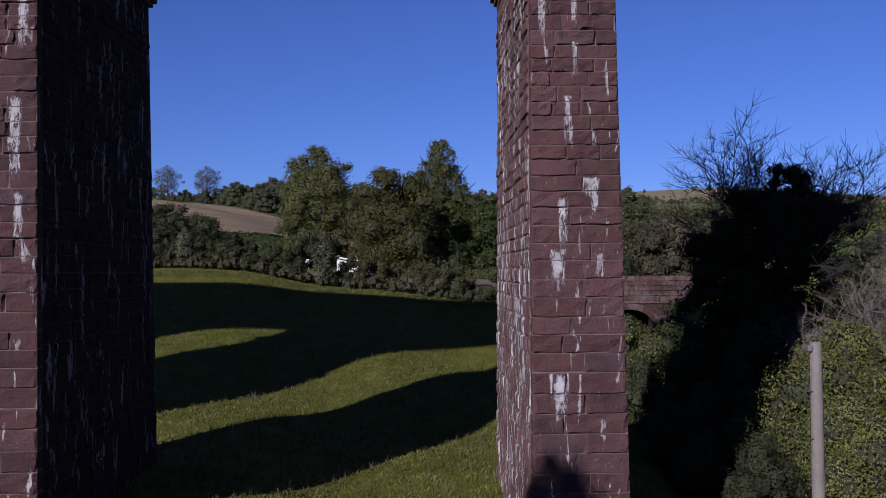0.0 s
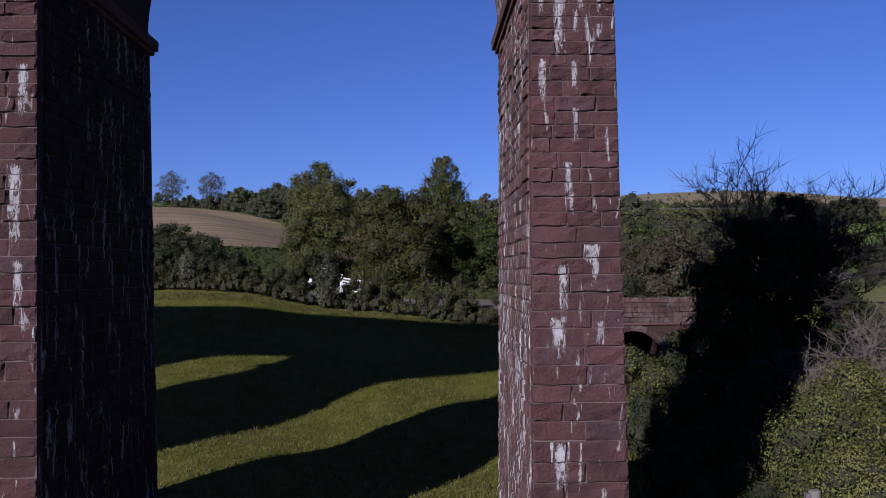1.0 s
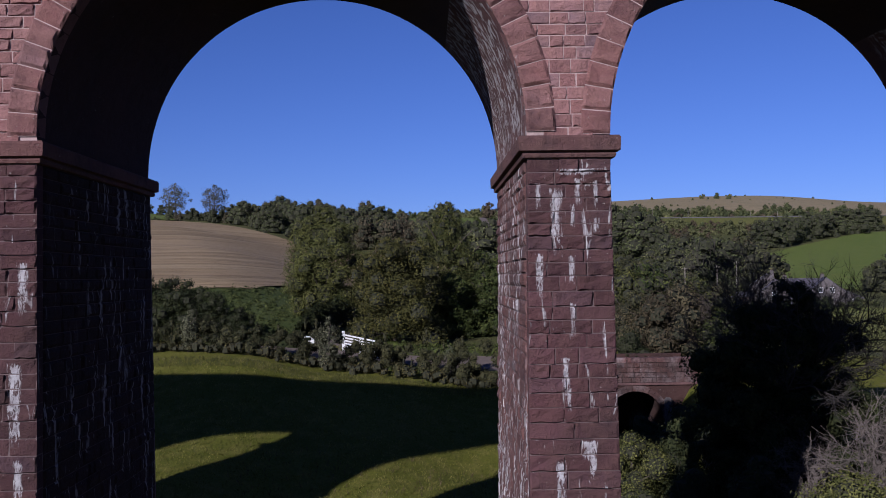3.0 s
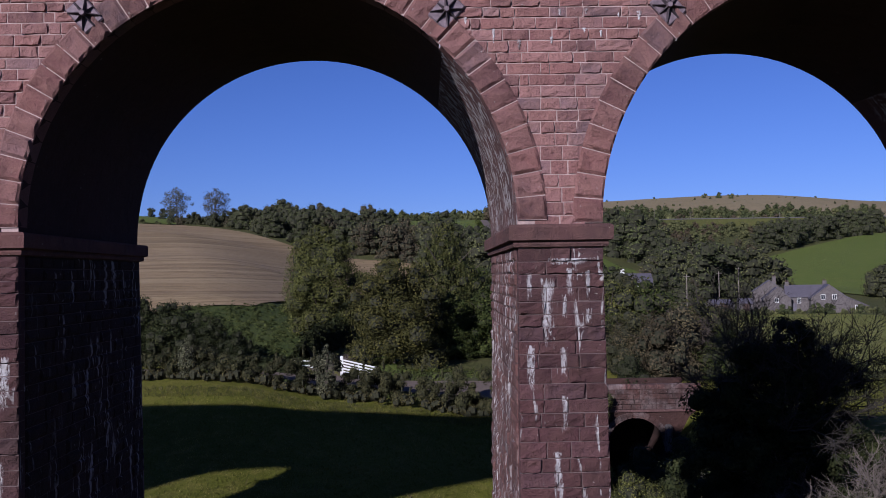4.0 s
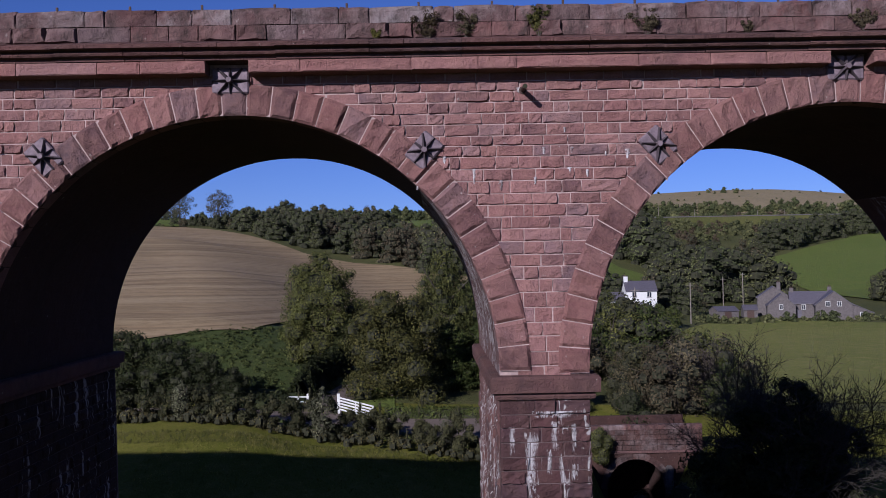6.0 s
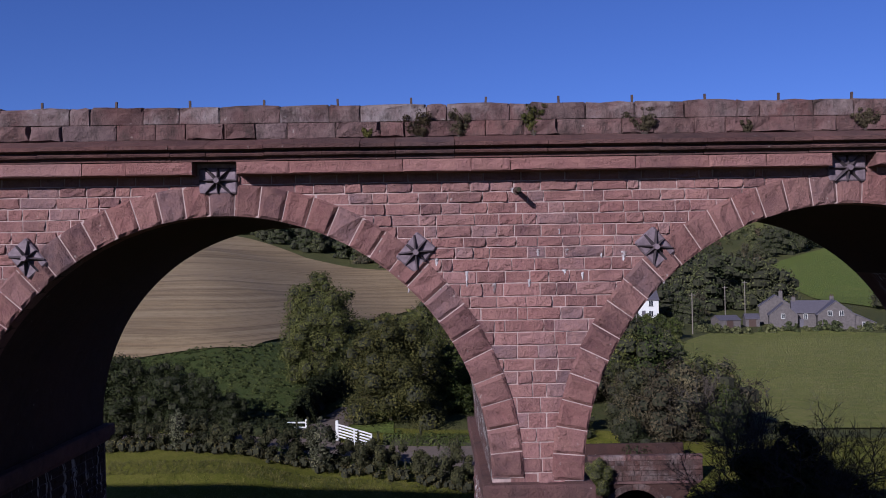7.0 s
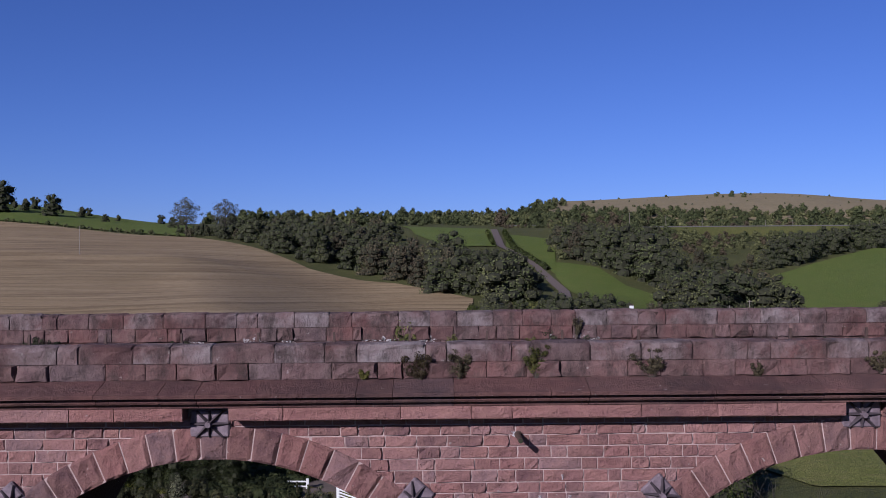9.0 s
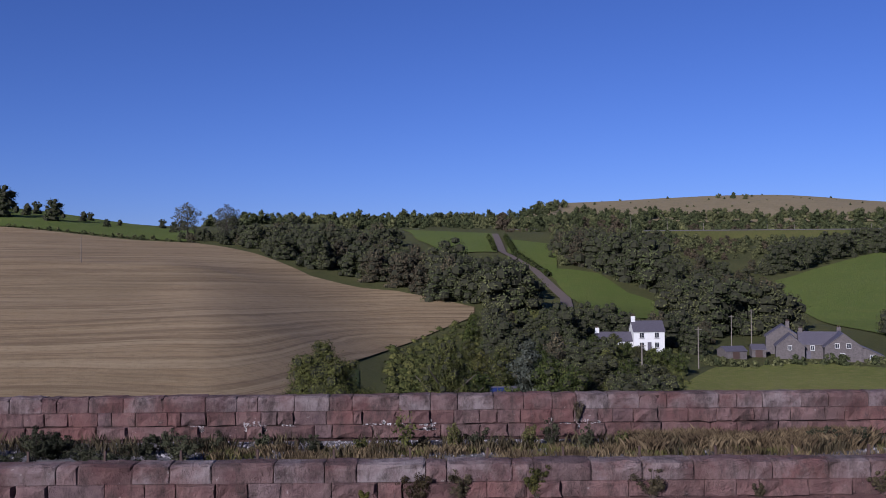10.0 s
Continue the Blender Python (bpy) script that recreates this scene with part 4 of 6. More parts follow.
# woods and hedgerow trees, by bearing and distance
W1 = [tree_kind(20 + i, h, w, leaf, 1350, 0.38, 0.02, 17, core=0.72, res=(3, 6), profile=dome, fine=1.75) for i, (h, w, leaf) in enumerate(((11, 12, L_FAR), (12, 11, L_FAR), (10, 12, L_FAR2), (10, 11, L_FAR2), (11, 9, L_FARBROWN), (9, 12, L_FAR)))]
W2 = [tree_kind(40 + i, h, w, leaf, 330, 0.9, 0.02, 10, core=0.75, res=(3, 6)) for i, (h, w, leaf) in enumerate(((11, 12, L_FAR), (12, 11, L_FAR), (10, 12, L_FAR2), (10, 11, L_FAR2), (11, 9, L_FARBROWN), (9, 12, L_FAR)))]
LABELS = ["rounded dark green oak in the wood", "tall dark green oak in the wood", "lighter green ash among darker trees", "dull olive-green woodland tree", "thin brownish autumn woodland tree", "low spreading dark green oak"]


def merge(store, k, x, y, s, turn):
    """Adds one far tree to a joined wood."""
    c, m = W2[k][1], pose(x, y, gz(x, y) - 0.6, 0, 0, math.degrees(turn)) @ Matrix.Scale(s, 4)
    co = np.empty(len(c.vertices) * 3)
    c.vertices.foreach_get("co", co)
    a = np.array(m)
    store.setdefault(k, []).append(co.reshape(-1, 3) @ a[:3, :3].T + a[:3, 3])


def join_wood(store, name, label):
    for k, parts_ in store.items():
        fs = [tuple(p.vertices) for p in W2[k][1].polygons]
        n = len(W2[k][1].vertices)
        v = np.concatenate(parts_)
        f = [tuple(i + n * j for i in q) for j in range(len(parts_)) for q in fs]
        tagged(raw(name, v, f, W2[k][1].materials[0], None, label), category="woodland", kind="stuff")


def wood(u0, u1, d0, d1, n, s0, s1, seed, kinds=(0, 1, 2, 3, 4, 5), group="wood", far_off=None):
    """Trees scattered between two bearings; d0 and d1 give the distance at either end as (near, far)."""
    rnd = random.Random(seed)
    for i in range(n):
        t = (i + rnd.random()) / n
        u = u0 + (u1 - u0) * t
        q = rnd.random()
        near, far = d0[0] + (d1[0] - d0[0]) * t, d0[1] + (d1[1] - d0[1]) * t
        k = rnd.choice(kinds)
        x, y = ray(u, near + (far - near) * q)
        if far_off is not None:
            merge(far_off, k, x, y, rnd.uniform(s0, s1), rnd.uniform(0, 6.28))
            continue
        plant(W1[k], x, y, "woodland_tree", LABELS[k], s=rnd.uniform(s0, s1), turn=rnd.uniform(0, 6.28), sink=0.6, group=group)


FAR = {}
wood(-0.285, -0.215, (412, 430), (385, 420), 16, 0.35, 0.6, 21, group="wood beside the stubble")
wood(-0.215, -0.165, (372, 420), (345, 420), 16, 0.7, 1.0, 1, group="wood beside the stubble")
wood(-0.18, -0.05, (352, 450), (298, 420), 60, 0.75, 1.15, 2, (0, 1, 3, 4, 5), "wood beside the stubble")
wood(-0.06, 0.03, (298, 335), (266, 305), 18, 0.8, 1.15, 3, (0, 1, 3, 4), "wood beside the stubble")
wood(0.0, 0.092, (262, 330), (252, 300), 22, 0.9, 1.3, 4, (0, 1, 2, 5), "wood above the lane")
wood(0.128, 0.19, (380, 425), (375, 410), 12, 0.9, 1.2, 8, (0, 1, 4), "oaks on the slope")
for i, (u, d, q, k) in enumerate(((0.150, 380, 1.15, 4), (0.166, 378, 1.3, 0), (0.184, 370, 1.4, 1), (0.201, 360, 1.6, 0), (0.218, 352, 1.8, 5), (0.236, 344, 1.65, 0), (0.251, 336, 1.2, 1), (0.226, 364, 1.6, 1))):
    plant(W1[k], *ray(u, d), "woodland_tree", LABELS[k], s=q, turn=i * 1.7, sink=0.6, group="oaks on the slope")
wood(0.13, 0.26, (410, 480), (410, 480), 26, 0.7, 1.0, 29, (0, 3, 4), "oaks on the slope")
wood(0.25, 0.37, (300, 410), (330, 430), 40, 0.4, 0.8, 30, (3, 4, 5), "trees behind the farm")
wood(0.258, 0.378, (250, 290), (262, 290), 20, 1.1, 1.45, 9, (0, 2, 3, 4), "trees behind the farm")
wood(0.36, 0.5, (398, 430), (496, 530), 32, 0.9, 1.2, 10, (0, 1, 3), "wood above the meadow")
wood(0.49, 0.52, (252, 262), (252, 262), 3, 0.8, 1.0, 12, (0, 3), "trees beside the meadow")
wood(0.05, 0.15, (170, 235), (150, 225), 26, 0.35, 0.8, 11, (0, 1, 2, 3, 4), "trees round the cottage")
wood(0.13, 0.26, (110, 185), (115, 170), 30, 0.3, 0.5, 31, (0, 2, 3), "trees round the cottage")
wood(0.16, 0.30, (212, 236), (212, 236), 14, 0.5, 0.8, 32, (0, 1, 4), "trees round the cottage")
for i, (u, q) in enumerate(((-0.480, 1.5), (-0.454, 0.7), (-0.443, 0.65), (-0.424, 1.05), (-0.392, 0.6), (-0.384, 0.45), (-0.366, 0.42), (-0.352, 0.4), (-0.305, 0.5), (-0.292, 0.55), (-0.498, 1.0), (-0.282, 0.5))):
    plant(W1[(0, 3, 1)[i % 3]], *ray(u, 470 + 20 * (i % 3)), "woodland_tree", LABELS[(0, 3, 1)[i % 3]], s=q, turn=i * 2.1, sink=0.4, group="trees on the ridge")
wood(-0.26, 0.14, (1150, 1500), (1200, 1500), 110, 1.2, 1.9, 5, (0, 1, 3), far_off=FAR)
wood(-0.12, 0.16, (735, 950), (735, 950), 60, 0.8, 1.2, 25, (0, 1, 3), far_off=FAR)
wood(0.12, 0.5, (480, 585), (490, 585), 110, 0.45, 0.75, 6, (0, 3, 4, 2), far_off=FAR)
wood(0.06, 0.5, (625, 720), (625, 740), 95, 0.9, 1.35, 36, (0, 1, 3, 4), far_off=FAR)
wood(0.07, 0.5, (560, 602), (560, 602), 90, 0.28, 0.48, 38, (0, 3, 4), far_off=FAR)
wood(0.14, 0.36, (440, 500), (440, 500), 46, 0.3, 0.6, 37, (3, 4, 2), far_off=FAR)
wood(0.10, 0.5, (850, 1120), (850, 1120), 90, 1.0, 1.5, 7, (0, 1, 3), far_off=FAR)
wood(0.25, 0.56, (196, 203), (198, 206), 34, 0.18, 0.3, 13, (0, 3), far_off=FAR)
wood(-0.49, -0.28, (424, 430), (402, 408), 22, 0.18, 0.32, 14, (0, 3), far_off=FAR)
wood(0.12, 0.5, (1350, 1700), (1350, 1800), 46, 0.2, 0.6, 16, (0, 3), far_off=FAR)
wood(0.3, 0.34, (1500, 1600), (1500, 1600), 3, 1.0, 1.2, 17, (0, 3), far_off=FAR)
wood(0.122, 0.135, (368, 450), (368, 450), 10, 0.3, 0.5, 39, (0, 3), far_off=FAR)
wood(0.13, 0.5, (1120, 1215), (1120, 1215), 70, 1.1, 1.7, 40, (0, 1, 3), far_off=FAR)
join_wood(FAR, "distant_woodland", "distant mixed woodland and hedgerows on the hills")
T_OPEN = tree_kind(90, 12, 12, L_THIN, 3000, 0.28, 0.2, 40, core=0, profile=oval, fine=0.8)
plant(T_OPEN, *ray(-0.278, 438), "ash_tree", "tall open ash tree on the field edge", s=1.4)
plant(T_OPEN, *ray(-0.234, 430), "ash_tree", "tall open ash tree on the field edge", s=1.4, turn=2)


# garden trees below the stubble's tip
CONIFER = tree_kind(80, 7.5, 4.2, L_CONIFER, 3600, 0.2, 0.02, 18, core=0.6)
G_TREES = [tree_kind(81 + i, 6.5, 5.5, leaf, 3600, 0.2, 0.02, 18, core=0.55) for i, leaf in enumerate((L_ASH, L_GOLD, L_HEDGE, L_OAK))]
plant(CONIFER, *ray(0.093, 132), "blue_conifer", "blue-grey garden conifer beside the bungalow", s=1.3, sz=0.9)
for i, (u, d, k, s) in enumerate(((0.066, 140, 0, 1.1), (0.045, 150, 1, 0.8), (0.02, 128, 1, 1.0), (-0.005, 120, 2, 0.95), (0.03, 175, 0, 0.7), (0.055, 190, 2, 0.8), (0.075, 170, 1, 0.7), (0.12, 128, 3, 1.1), (0.145, 124, 3, 1.0), (0.165, 130, 2, 0.9), (0.04, 210, 3, 0.8), (0.105, 150, 3, 1.0), (-0.02, 112, 0, 0.85))):
    plant(G_TREES[k], *ray(u, d), "garden_tree", "small mixed garden tree near the bungalow", s=s, turn=i, sink=0.2, group="garden trees")
for i, (u, d, k, q) in enumerate(((0.205, 186, 3, 0.62), (0.218, 182, 2, 0.6), (0.232, 184, 3, 0.58), (0.246, 186, 3, 0.62), (0.19, 190, 0, 0.75), (0.262, 178, 3, 0.7), (0.225, 160, 3, 0.75), (0.245, 150, 2, 0.7), (0.205, 150, 3, 0.8), (0.18, 158, 0, 0.8), (0.168, 192, 3, 0.6), (0.178, 194, 2, 0.5))):
    plant(G_TREES[k], *ray(u, d), "garden_tree", "small dark garden tree before the cottage", s=q, turn=i * 2, sink=0.2, group="garden trees")
# a tree on the near side, whose top shades the pier's foot
plant(T_WILLOW, -12.2, -3.9, "alder_tree", "tall alder tree on the near bank", s=1.14)

# scrub and small trees on the river bank beyond the bridge
S_BANK = [tree_kind(70 + i, 5.5, 5.2, leaf, 4200, 0.135, 0.0, 20, core=0.62, res=(3, 6)) for i, leaf in enumerate((L_ASH, L_OAK, L_HEDGE, L_BROWN))]
rb = random.Random(44)
for i in range(26):
    d, u = rb.uniform(74, 104), rb.uniform(0.135, 0.285)
    x, y = ray(u, d)
    plant(S_BANK[rb.choice((0, 1, 2, 2, 3, 3))], x, y, "riverside_bush", "mixed green and brown bush beyond the bridge", "bush", s=rb.uniform(0.55, 1.15), turn=rb.uniform(0, 6), sink=0.3, group="riverside bushes")

for i, (u, d, q) in enumerate(((0.192, 94, 1.4), (0.21, 97, 1.6), (0.228, 95, 1.5), (0.246, 98, 1.3), (0.175, 92, 1.1))):
    plant(S_BANK[(0, 2, 1, 3, 1)[i]], *ray(u, d), "riverside_tree", "small leafy tree on the river bank beyond the bridge", s=q, turn=i * 1.3, sink=0.3, group="riverside bushes")

# hedge along the road
def hedge(name, label, pts, h, w, leaf, per_m=75, size=0.16, seed=0):
    """A ragged hedge: leaf clumps over an uneven ridge that follows the plan points."""
    rnd = random.Random(seed)
    v, f, dark = [], [], []
    for p, q in zip(pts, pts[1:]):
        p, q = Vector(p), Vector(q)
        d = q - p
        side = Vector((-d.y, d.x)).normalized()
        for _ in range(int(d.length * per_m)):
            t = rnd.random()
            c = p + d * t
            top = h * (0.72 + 0.22 * noise.noise((c.x * 0.45, c.y * 0.45, seed)) + 0.3 * noise.noise((c.x * 1.7, c.y * 1.7, seed + 5)))
            a = rnd.uniform(-0.2, 3.34)
            k = rnd.uniform(0.8, 1.05) + (rnd.uniform(0.05, 0.45) if rnd.random() < 0.06 else 0)
            o = side * math.cos(a) * w * 0.5 * k * (0.8 + 0.5 * noise.noise((c.x * 0.9, c.y * 0.9, seed + 9)))
            g = gz(c.x, c.y)
            pos = Vector((c.x + o.x, c.y + o.y, g + max(0.02, math.sin(a)) * max(0.25, top) * k))
            n = Vector((side.x * math.cos(a) + rnd.gauss(0, 0.4), side.y * math.cos(a) + rnd.gauss(0, 0.4), math.sin(a) + rnd.gauss(0, 0.4))).normalized()
            u = n.orthogonal().normalized()
            u = (u * math.cos(rnd.uniform(0, 6.28)) + n.cross(u) * math.sin(rnd.uniform(0, 6.28))).normalized()
            b = n.cross(u)
            s = size * rnd.uniform(0.5, 1.3)
            i = len(v)
            v += [pos + u * s * 0.9, pos + b * s * 0.45 + n * s * 0.2, pos - u * s * 0.9, pos - b * s * 0.45]
            f += [(i, i + 1, i + 3), (i + 1, i + 2, i + 3)]
        # woody core, its dark colour standing in for shade inside the hedge
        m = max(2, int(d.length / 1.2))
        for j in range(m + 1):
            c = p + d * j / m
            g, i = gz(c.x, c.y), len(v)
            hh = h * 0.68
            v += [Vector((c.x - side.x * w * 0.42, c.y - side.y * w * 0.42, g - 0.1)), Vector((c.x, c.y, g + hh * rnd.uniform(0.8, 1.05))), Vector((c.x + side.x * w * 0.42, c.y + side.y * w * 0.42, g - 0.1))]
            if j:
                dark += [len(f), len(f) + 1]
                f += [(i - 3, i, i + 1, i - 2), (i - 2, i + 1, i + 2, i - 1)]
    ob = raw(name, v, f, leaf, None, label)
    ob.data.materials.append(M_INNER_SHADE)
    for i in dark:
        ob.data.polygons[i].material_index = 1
    return tagged(ob, category="hedge", kind="stuff")


def hedge_row(name, label, pts, h, w, leaf, count, size, seed):
    """An overgrown hedge: overlapping bushy masses of uneven height along the plan points, with upright shoots."""
    rnd = random.Random(seed)
    lobes = []
    for p, q in zip(pts, pts[1:]):
        p, q = Vector(p), Vector(q)
        d = q - p
        side = Vector((-d.y, d.x)).normalized()
        for i in range(int(d.length / 0.16)):
            c = p + d * rnd.random()
            top = h * (0.8 + 0.28 * noise.noise((c.x * 0.5, c.y * 0.5, seed)) + 0.2 * noise.noise((c.x * 1.9, c.y * 1.9, seed + 5)))
            t, o = rnd.random() ** 0.8, rnd.uniform(-0.5, 0.5)
            c = c + side * o * w * (1 - 0.55 * t * t)
            r = rnd.uniform(0.22, 0.5)
            if rnd.random() < 0.08:
                lobes.append((c.x, c.y, gz(c.x, c.y) + top * 1.05, 0.1, 0.1, rnd.uniform(0.3, 0.55)))
            lobes.append((c.x, c.y, gz(c.x, c.y) + 0.15 + max(0.1, top - 0.5) * t, r, r, r * rnd.uniform(0.8, 1.3)))
    v, f = leaf_cloud(rnd, lobes, count, size, 0.7, 0.0, (3, 6))
    ob = raw(name, v, f, leaf, None, label)
    # core faces get the painted shade of the hedge's inside
    ob.data.materials.append(M_INNER_SHADE)
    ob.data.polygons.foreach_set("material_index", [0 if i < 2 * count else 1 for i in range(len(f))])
    return tagged(ob, category="hedge", kind="stuff")


hedge_row("hedge", "straggling roadside hedge of mixed shrubs", [(-30, 67.0), (-20, 66.6), (-13, 65.5), (-11, 65.2)], 2.6, 2.4, L_HEDGE, 20000, 0.10, 1)
hedge_row("hedge", "lower stretch of the roadside hedge before the gates", [(-11, 65.2), (-5.5, 64.7), (-3, 64.3)], 3.0, 2.2, L_HEDGE, 11000, 0.10, 8)
hedge_row("hedge", "taller leafy stretch of the roadside hedge", [(-3, 64.3), (4, 63.3), (10, 62.6)], 3.0, 2.5, L_HEDGE, 18000, 0.10, 9)
hedge_row("hedge", "reddish bramble growing through the hedge", [(-22, 65.9), (-13, 64.7), (-5.5, 63.8), (4, 62.4), (9, 61.8)], 1.1, 1.2, L_BRAMBLE, 6000, 0.085, 12)
hedge("hedge", "clipped garden hedge beside the drive", [(-2.6, 71.2), (8, 71.0)], 1.2, 1.2, L_OAK, 300, 0.12, 2)
hedge("hedge", "dark overgrown hedge along the bank", [(-9.6, 76), (-9.4, 82), (-7.6, 92)], 3.0, 2.4, L_DARK, 420, 0.18, 3)
hedge("hedge", "dark hedgerow beside the climbing lane", [ray(0.120, 345), ray(0.082, 398), ray(0.072, 480)], 2.6, 3.0, L_OAK, 45, 0.5, 6)
hedge("hedge", "dark hedgerow beside the climbing lane", [ray(0.060, 400), ray(0.053, 480)], 2.0, 2.6, L_OAK, 45, 0.5, 7)
hedge("hedge", "low rough hedge below the stubble", [(-8.0, 96), (6, 180), (10, 238)], 2.0, 2.4, L_OAK, 60, 0.35, 4)

def scrub(name, label, leaf, n, lumps, seed, place, size, h):
    """Low lumpy vegetation over a stretch of ground."""
    rng = np.random.default_rng(seed)
    x, y, z = place(rng, lumps)
    s = rng.uniform(0.4, 1.0, lumps) * h
    lobes = [(a, b, c + 0.2 * q, q * 1.3, q * 1.3, q) for a, b, c, q in zip(x, y, z, s)]
    v, f = leaf_cloud(random.Random(seed), lobes, n, size)
    return tagged(raw(name, v, f, leaf, None, label), category="scrub", kind="stuff")


def bank_place(rng, n):
    u, t = rng.uniform(-0.42, -0.12, n), rng.random(n)
    near, far = 77.0, np.interp(u, [-0.6, -0.3, -0.165, -0.09], [92, 97, 109, 150])
    y = near + t * (far - near)
    x = 1.6 + u * (y - 2.8)
    return x, y, ground(x, y)


def verge_place(rng, n):
    x = rng.uniform(-26, 9, n)
    y = np.interp(x, [-20, -13, -5.5, 4, 10], [66.6, 65.5, 64.7, 63.3, 62.6]) + rng.uniform(0.8, 2.4, n)
    return x, y, ground(x, y)


def shade_place(rng, n):
    x, y = rng.uniform(-16, -9.5, n), rng.uniform(70.5, 76, n)
    return x, y, ground(x, y)


scrub("bracken", "rough green bracken on the bank", L_ROUGH, 60000, 1500, 51, bank_place, 0.14, 0.3)
def garden_place(rng, n):
    u, y = rng.uniform(-0.06, 0.27, n), rng.uniform(105, 262, n)
    keep = y > np.interp(u, [-0.06, 0.0, 0.037, 0.06], [190, 222, 248, 105])
    y = np.where((u < 0.05) & keep, rng.uniform(105, 180, n), y)
    x = 1.6 + u * (y - 2.8)
    return x, y, ground(x, y)


scrub("garden_scrub", "rough grass and shrubs of the hillside gardens", L_ASH, 26000, 1100, 54, garden_place, 0.3, 1.1)
scrub("nettles", "rank nettles and docks behind the hedge", L_ROUGH, 9000, 900, 52, verge_place, 0.10, 0.3)
scrub("brambles", "dark brambles on the shaded bank foot", L_DARK, 5000, 90, 53, shade_place, 0.15, 0.8)

S_WILLOW = tree_kind(60, 3.3, 1.9, L_WILLOW, 1500, 0.085, 0.0, 22, core=0.3, res=(3, 6), profile=oval)
plant(S_WILLOW, -6.5, 63.9, "sallow_bush", "pale silvery sallow bush in the hedge", "bush", s=1.15)
plant(S_WILLOW, -16.4, 65.2, "sallow_bush", "pale silvery sallow bush in the hedge", "bush", s=0.9, turn=1)
plant(S_WILLOW, 1.9, 63.6, "sallow_bush", "pale silvery sallow bush in the hedge", "bush", s=0.75, turn=2)


# bare and ivy-clad tree beside the river
def prism(v, f, a, b, r0, r1, n):
    d = b - a
    p = d.orthogonal().normalized()
    q = d.cross(p).normalized()
    k = len(v)
    for c, r in ((a, r0), (b, r1)):
        v += [c + (p * math.cos(6.2832 * i / n) + q * math.sin(6.2832 * i / n)) * r for i in range(n)]
    f += [(k + i, k + (i + 1) % n, k + n + (i + 1) % n, k + n + i) for i in range(n)]


def branch(v, f, rnd, p, d, length, r, depth):
    q = p
    for i in range(3):
        d = (d + Vector((rnd.gauss(0, 0.25), rnd.gauss(0, 0.25), rnd.gauss(0.05, 0.18)))).normalized()
        e = q + d * length / 3
        prism(v, f, q, e, r * (1 - 0.22 * i), r * (1 - 0.22 * (i + 1)), 5 if r > 0.04 else 3)
        if depth:
            for _ in range(2 if depth > 1 else 4):
                dd = (d + Vector((rnd.gauss(0, 0.65), rnd.gauss(0, 0.65), rnd.gauss(0.1, 0.45)))).normalized()
                branch(v, f, rnd, e, dd, length * rnd.uniform(0.42, 0.68), max(r * 0.5, 0.011), depth - 1)
        q = e


def bare_tree(x, y, h, seed, n, mat, name, label, spread=0.9, r=0.2, depth=3, start=0.35, reach=0.42, lift=(0.6, 1.3)):
    rnd = random.Random(seed)
    ob = empty(name, label, "tree", (x, y, gz(x, y) - 0.3))
    part("trunk", tube(bmesh.new(), (0, 0, 0), (0.2, 0, h * start), r * 1.6, r * 1.2, 8), mat, ob)
    for i in range(n):
        v, f = [], []
        a = 6.28 * i / n + rnd.uniform(-0.3, 0.3)
        d = Vector((math.cos(a) * spread, math.sin(a) * spread, rnd.uniform(*lift))).normalized()
        branch(v, f, rnd, Vector((0.2, 0, h * start * rnd.uniform(0.7, 1.0))), d, h * reach, r * 0.55, depth)
        raw("limb", v, f, mat, ob)
    return ob


rt = bare_tree(17.4, 44.8, 11.6, 4, 17, M_DARKBARK, "ivy_clad_tree", "half-bare tree smothered in dark ivy by the river", 1.25, 0.14, 3, 0.62, 0.34, (0.45, 1.2))
rnd = random.Random(9)
lob = []
for i in range(230):
    t = rnd.random()
    a = rnd.uniform(0, 6.28)
    rr = 5.6 * math.sqrt(1 - 0.86 * t ** 2.4) * math.sqrt(rnd.uniform(0.05, 1.0))
    lob.append((math.cos(a) * rr + 0.1, math.sin(a) * rr * 0.55, 0.6 + 8.6 * t + rnd.uniform(-0.6, 0.6), rnd.uniform(0.35, 0.95), 0.8, rnd.uniform(0.35, 0.85)))
for i in range(26):
    t = rnd.random()
    lob.append((0.7 + rnd.uniform(-1.6, 1.6) * (1.1 - t), rnd.uniform(-0.8, 0.8), 8.6 + 2.6 * t, rnd.uniform(0.3, 0.6), 0.5, rnd.uniform(0.3, 0.6)))
v, f = leaf_cloud(rnd, lob, 56000, 0.11, 0.62)
raw("ivy", v, f, L_DARK, rt, "dense dark ivy")
S_DARK = tree_kind(63, 3.6, 4.0, L_DARK, 4200, 0.10, 0.0, 20, res=(3, 6))
